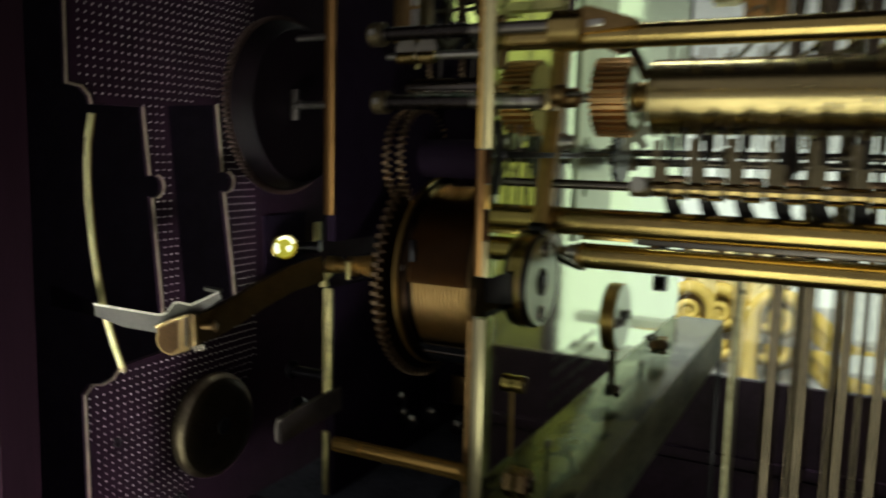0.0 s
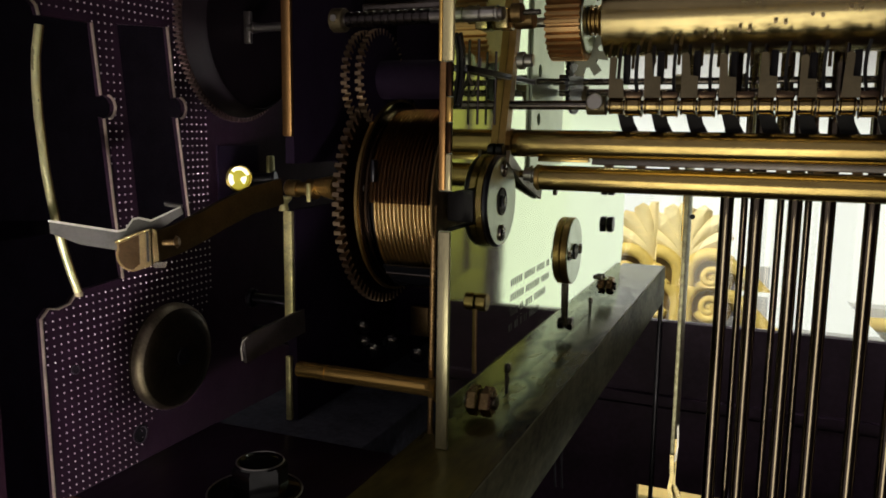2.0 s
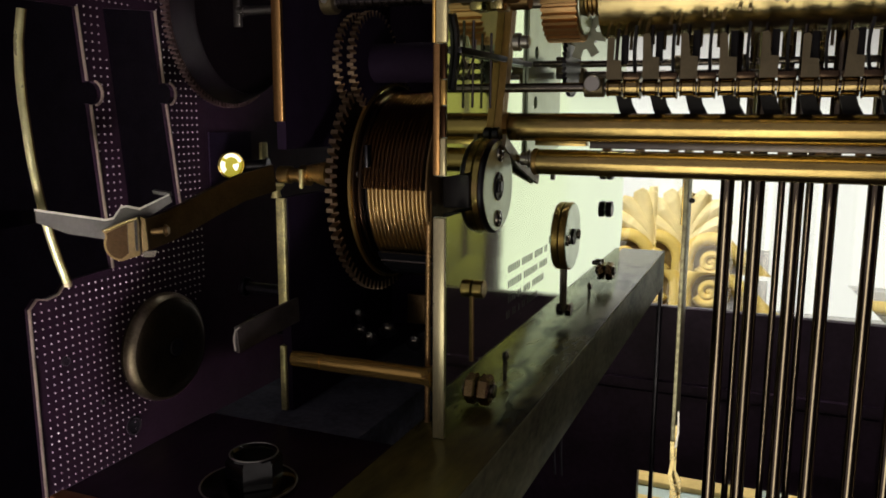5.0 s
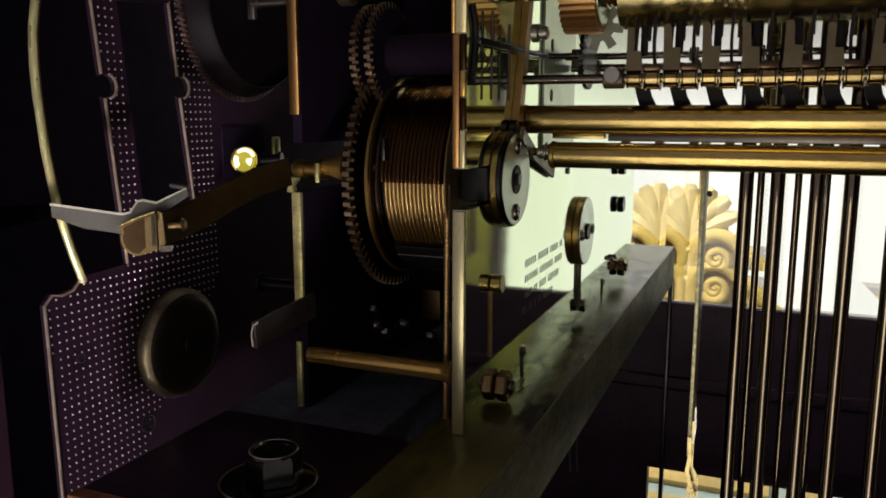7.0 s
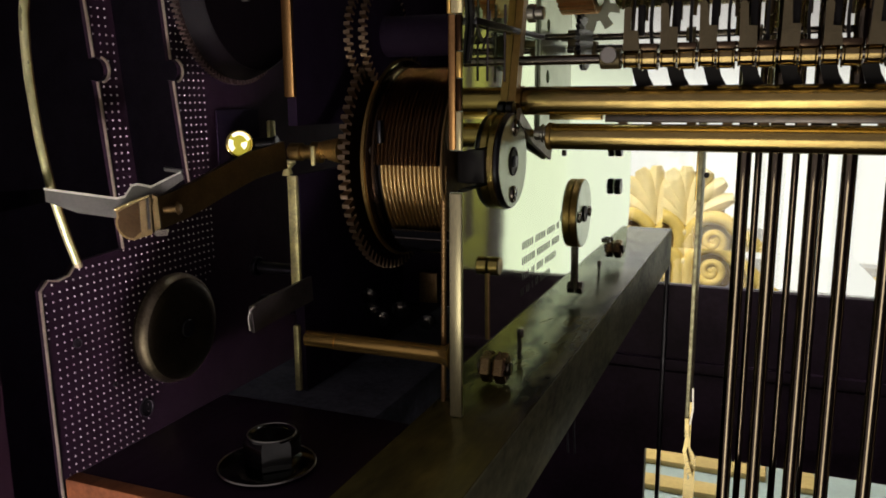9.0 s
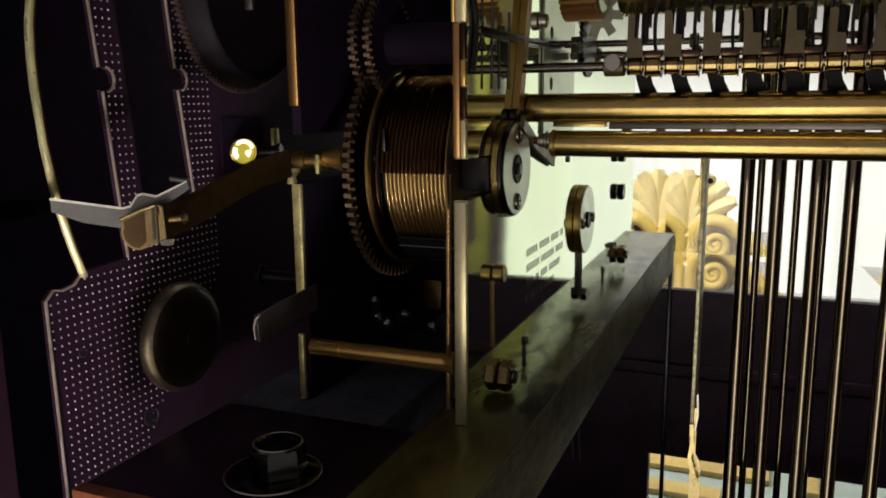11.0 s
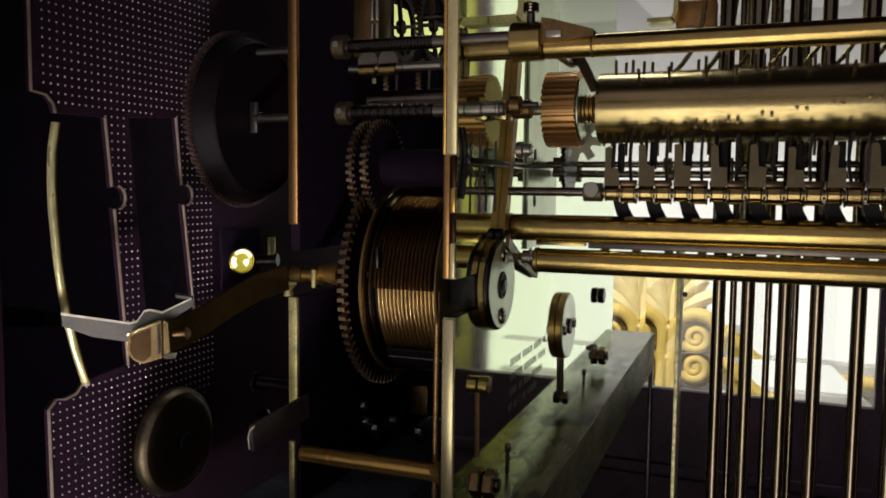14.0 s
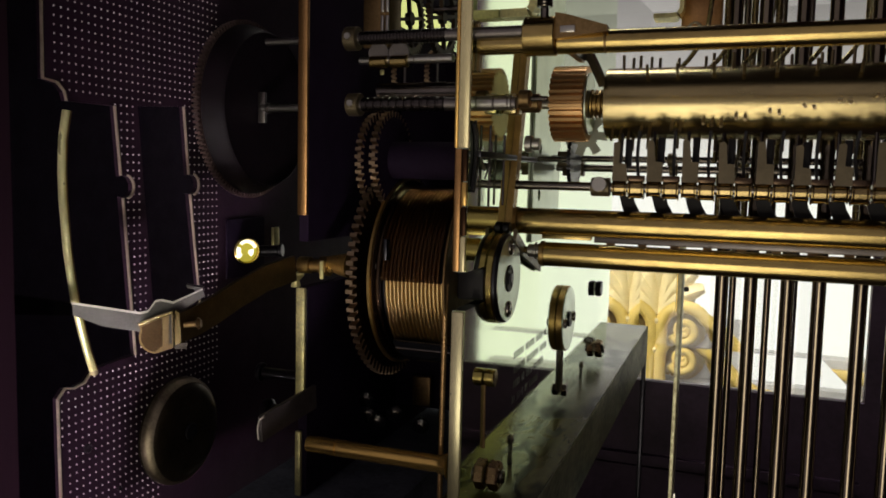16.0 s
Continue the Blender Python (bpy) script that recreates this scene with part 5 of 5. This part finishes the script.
xpart(blk, "loop", bent([(-0.0335 + 0.0022 * math.cos(a), 0.302, 0.350 + 0.0022 * math.sin(a)) for a in [0.3 * k for k in range(11)]], 0.0005), STEEL)

# pendulum strip with hook
hookob = thing("hanging_strip", "narrow pale brass strip hanging with a hook below", "strip", at=(-0.033, 0.30, 0.13))
xpart(hookob, "strip", boxes((-0.0346, -0.0332, 0.2995, 0.3150, 0.152, 0.272), bevel=0.0002), FLECKED)
xpart(hookob, "side_strip", boxes((-0.0354, -0.0347, 0.3004, 0.3010, 0.243, 0.272), bevel=0.0001), BRASS)
xpart(hookob, "clip", sheet_xz([[(-0.0340, 0.1660), (-0.0322, 0.1660), (-0.0322, 0.1480), (-0.0300, 0.1440), (-0.0300, 0.0900), (-0.0340, 0.0900)], [(-0.0326, 0.1420), (-0.0312, 0.1420), (-0.0314, 0.1360), (-0.0326, 0.1340)]], 0.3004, 0.3012), BRASS_PALE, smooth=False)
xpart(hookob, "kink", bent([(-0.0338, 0.2992, 0.160), (-0.0333, 0.2985, 0.152), (-0.0340, 0.298, 0.147), (-0.0322, 0.298, 0.1405), (-0.0310, 0.298, 0.1370)], 0, flat=(0.0007, 0.0007)), BRASS_PALE)
xpart(hookob, "spring_leaf", bent([(-0.0322, 0.2995, 0.172), (-0.0318, 0.299, 0.164), (-0.0325, 0.2985, 0.158)], 0, flat=(0.0006, 0.0003)), STEEL)
xpart(hookob, "dark_rivet", shaft([(0, 0.0006, 0.0010)], (-0.0316, 0.2990, 0.2525), (0, -1, 0)), BLACK)

clip = thing("steel_clip", "small dark steel clip hanging under the rail", "clip", at=(-0.0705, 0.30, 0.1690))
for x in (-0.0800, -0.0772):
    xpart(clip, "prong", bent([(x, 0.30, 0.1688), (x, 0.2996, 0.160), (x + 0.0004, 0.2985, 0.148), (x + 0.0010, 0.2985, 0.1385)], 0.0005, seg=8), GUN)

# ---- on the seat board ----
bolt = thing("flange_bolt", "zinc hexagon bolt with wide washer on the seat board", "bolt", at=(-0.1165, 0.149, 0.1935))
bm = lathe(bmesh.new(), [(0, 0.0110), (0.0005, 0.0116), (0.0009, 0.0116), (0.0014, 0.0106), (0.0012, 0.004)], (-0.1178, 0.1484, 0.1934), (0, 0, 1), 48)
washer = xpart(bolt, "washer", bm, ZINC)
def hoop(x, y, z, r, w):
    """Thin closed wire ring lying flat."""
    bm = bmesh.new()
    rings = [[bm.verts.new((x + (r + w * math.cos(b)) * math.cos(a), y + (r + w * math.cos(b)) * math.sin(a), z + w * math.sin(b))) for b in [math.pi * j / 3 for j in range(6)]] for a in [math.pi * k / 24 for k in range(48)]]
    for k in range(48):
        for j in range(6):
            bm.faces.new((rings[k][j], rings[(k + 1) % 48][j], rings[(k + 1) % 48][(j + 1) % 6], rings[k][(j + 1) % 6]))
    return bm
# hoop of brighter steel puts in the highlight round the washer
sub_part(washer, "highlight_rim", hoop(-0.1178, 0.1484, 0.1944, 0.0115, 0.00025), STEEL, "thin steel hoop for the washer's rim highlight")
bm = bmesh.new()
rings = [[bm.verts.new((-0.1165 + q * math.cos(0.75 + math.pi * k / 3), 0.1490 + q * math.sin(0.75 + math.pi * k / 3), z)) for k in range(6)] for z, q in ((0.1950, 0.0068), (0.2006, 0.0068), (0.2016, 0.0062))]
for a, b in zip(rings, rings[1:]):
    for k in range(6):
        bm.faces.new((a[k], a[(k + 1) % 6], b[(k + 1) % 6], b[k]))
bm.faces.new(rings[-1])
bmesh.ops.bevel(bm, geom=[e for e in bm.edges if e.calc_face_angle(0) > 0.3], offset=0.0004, segments=2, affect="EDGES", profile=0.5)
xpart(bolt, "head", bm, ZINC)
# hoop of brighter steel puts in the highlight round the head
xpart(bolt, "top_rim", hoop(-0.1165, 0.1490, 0.2021, 0.0057, 0.0002), STEEL, "thin steel hoop for the head's rim highlight")
xpart(bolt, "dished_top", lathe(bmesh.new(), [(0, 0.0060), (0.0007, 0.0057), (0.0006, 0.0053), (-0.0006, 0.0040), (-0.0008, 0.0002)], (-0.1165, 0.1490, 0.2015), (0, 0, 1), 32), ZINC)

# ---- beyond the far window ----
orn = thing("gilt_ornament", "gilt carved palmette crest with scrolls", "ornament", at=(-0.126, 1.30, -1.50))
OX, OY, OZ, OS = -0.1260, 1.300, 0.0716, 1.53
def lobe(points, r0, r1):
    """Rounded carved limb, thinning from r0 to r1."""
    bm = bmesh.new()
    pts = [Vector(p) for p in points]
    rings = []
    for k, p in enumerate(pts):
        d = (pts[min(k + 1, len(pts) - 1)] - pts[max(k - 1, 0)]).normalized()
        u = d.cross(Vector((0, 1, 0))).normalized()
        r = r0 + (r1 - r0) * k / (len(pts) - 1)
        rings.append([bm.verts.new(p + u * r * math.cos(2 * math.pi * j / 12) + Vector((0, 1, 0)) * r * 0.9 * math.sin(2 * math.pi * j / 12)) for j in range(12)])
    for a, b in zip(rings, rings[1:]):
        for j in range(12):
            bm.faces.new((a[j], a[(j + 1) % 12], b[(j + 1) % 12], b[j]))
    bm.faces.new(rings[0])
    bm.faces.new(rings[-1])
    return bm
def petal(points, widths, depth=0.0085):
    """Carved leaf: a rounded blade, as wide as widths say."""
    bm = bmesh.new()
    pts = [Vector(p) for p in points]
    rows = []
    for k, p in enumerate(pts):
        t = (pts[min(k + 1, len(pts) - 1)] - pts[max(k - 1, 0)]).normalized()
        u = t.cross(Vector((0, 1, 0))).normalized()
        w = widths[k] * OS
        rows.append([bm.verts.new(p + u * w * a - Vector((0, depth * h, 0))) for a, h in ((-1, -0.8), (-0.86, 0.2), (-0.45, 0.85), (0, 1.05), (0.45, 0.85), (0.86, 0.2), (1, -0.8))])
    for a, b in zip(rows, rows[1:]):
        for c in range(6):
            bm.faces.new((a[c], a[c + 1], b[c + 1], b[c]))
        bm.faces.new((a[6], a[0], b[0], b[6]))
    bm.faces.new(rows[0])
    bm.faces.new(rows[-1])
    return bm
def at_orn(x, z, y=0.0):
    """Place on the ornament, from its bead, in the carver's own measure."""
    return (OX + OS * x, OY + OS * y, OZ + OS * z)
def curve(p0, p1, p2, y, n=10):
    """Points along an arc from p0 over the control point p1 to p2."""
    return [at_orn((1 - f) ** 2 * p0[0] + 2 * f * (1 - f) * p1[0] + f * f * p2[0], (1 - f) ** 2 * p0[1] + 2 * f * (1 - f) * p1[1] + f * f * p2[1], y) for f in [k / (n - 1) for k in range(n)]]
blade = [0.0048, 0.0056, 0.0063, 0.0070, 0.0074, 0.0084, 0.0090, 0.0088, 0.0076, 0.0048]
# backing coloured brown for the shadow between the leaves
xpart(orn, "fan_shadow", lathe(bmesh.new(), [(0, 0.052), (0.002, 0.056), (0.006, 0.056)], at_orn(0, 0.024, 0.010), (0, 1, 0), 32), GILT_SHADE, "gilt backing, shadow in the gaps put in as brown")
xpart(orn, "leaf", petal(curve((0, 0.006), (-0.002, 0.04), (-0.003, 0.066), 0.006), [w * 1.0 for w in blade], 0.010), GOLD_PALE)
for sg in (1, -1):
    for p1, p2, y, s in (((0.006, 0.042), (0.020, 0.062), 0.002, 1.15), ((0.008, 0.034), (0.036, 0.052), 0.0, 1.15), ((0.010, 0.024), (0.045, 0.036), -0.002, 1.05)):
        xpart(orn, "leaf", petal(curve((sg * 0.003, 0.006), (sg * p1[0], p1[1]), (sg * p2[0], p2[1]), y), [w * s * 0.95 for w in blade], 0.010), GOLD_PALE)
    xpart(orn, "backing", lathe(bmesh.new(), [(0, 0.030), (0.002, 0.034), (0.008, 0.034)], at_orn(sg * 0.0275, -0.0080, 0.001), (0, 1, 0), 32), GILT_SHADE, "gilt backing, shadow in the gaps put in as brown")
    turns = [(radians(205 + 20 * k), 0.0135 * (1 - 0.028 * k)) for k in range(30)]
    xpart(orn, "scroll", lobe([at_orn(sg * (0.0275 + q * math.cos(a)), -0.0080 + q * math.sin(a), -0.010) for a, q in turns], 0.0066, 0.0040), GOLD)
    xpart(orn, "scroll_eye", lathe(bmesh.new(), [(0, 0.0008), (0.002, 0.0040), (0.006, 0.0056), (0.012, 0.0056)], at_orn(sg * 0.0275, -0.0080, -0.012), (0, 1, 0), 20), GOLD)
    ring = [(0.0060, -0.040), (0.0045, -0.022), (0.0042, -0.008)] + [(0.0275 + 0.0235 * math.cos(a), -0.0080 + 0.0245 * math.sin(a)) for a in [radians(178 - 16 * k) for k in range(10)]]
    over = ring + [(0.062, -0.004), (0.072, -0.014), (0.083, -0.025), (0.098, -0.034), (0.125, -0.040), (0.165, -0.040)]
    xpart(orn, "over_scroll", lobe([at_orn(sg * x, z, -0.008) for x, z in over], 0.0104, 0.0105), GOLD)
    under_leaf = [(0.050, -0.004), (0.058, -0.012), (0.068, -0.024), (0.078, -0.036), (0.090, -0.046)]
    xpart(orn, "side_leaf", petal([at_orn(sg * x, z, 0.004) for x, z in under_leaf], [0.004, 0.008, 0.010, 0.009, 0.006]), GOLD)
xpart(orn, "stem", petal([at_orn(0, z, -0.002) for z in (-0.060, -0.040, -0.025, -0.010, 0.001)], [0.016, 0.013, 0.009, 0.006, 0.003]), GOLD)
xpart(orn, "bead", lathe(bmesh.new(), [(0, 0.0008), (0.002, 0.0042), (0.005, 0.0054), (0.009, 0.0050)], at_orn(0, 0, -0.014), (0, 1, 0), 20), GOLD_PALE)
xpart(orn, "base_panel", boxes((-0.75, 0.24, 1.312, 1.345, -1.50, 0.030), bevel=0.003), GREY_PAINT, "grey painted base panel")
xpart(orn, "shadow_panel", boxes((-0.150, -0.102, 1.304, 1.309, 0.0302, 0.120), bevel=0.002), GILT_SHADE, "gilt backing, shadow in the gaps put in as brown")
xpart(orn, "raised_panel", boxes((-0.075, 0.0, 1.308, 1.3118, 0.0302, 0.080), bevel=0.001), GREY_PAINT, "grey painted base panel")
MINT = material("mint_paint", (0.27, 0.34, 0.33), 0, 0.45, 0.06, 30, 0.05)
table = thing("side_table", "mint painted table top with gilt bands below the window", "table", at=(0.0, 0.75, -0.05))
xpart(table, "top", boxes((-0.40, 0.40, 0.565, 0.925, -0.075, -0.0500), bevel=0.002), MINT)
for x0, x1, y0, y1 in ((-0.30, 0.004, 0.700, 0.750), (-0.30, -0.034, 0.650, 0.672), (0.024, 0.043, 0.690, 0.760)):
    xpart(table, "gilt_band", boxes((x0, x1, y0, y1, -0.0498, -0.0440), bevel=0.0015), GILT_BAND, "gilt band")
for x in (-0.38, 0.38):
    for y in (0.585, 0.905):
        xpart(table, "leg", boxes((x - 0.012, x + 0.012, y - 0.012, y + 0.012, -1.50, -0.0752), bevel=0.002), MINT)

for ob in [o for o in scene.objects if o.name.startswith("hammer_rest_tube")]:
    y, z, r = ob.location.y, ob.location.z, 0.0043 if ob.location.z > 0.274 else 0.0040
    xpart(ob, "end_plug", shaft([(0, 0.0012, r * 0.8)], (0.0995, y, z)), BRASS_OLD)
    xpart(ob, "end_collar", shaft([(0, 0.0016, r * 1.06)], (ob.location.x + 0.0002, y, z)), BRASS_OLD)

for ob in [o for o in scene.objects if o.name.startswith("upper_tube")]:
    xpart(ob, "joint_ring", shaft([(0, 0.0006, 0.00312)], (-0.0500, 0.200, 0.3293), seg=36), BRASS_DARK, "dark joint line")
    xpart(ob, "end_plug", shaft([(0, 0.0012, 0.0024)], (0.0992, 0.200, 0.3293)), BRASS_OLD)
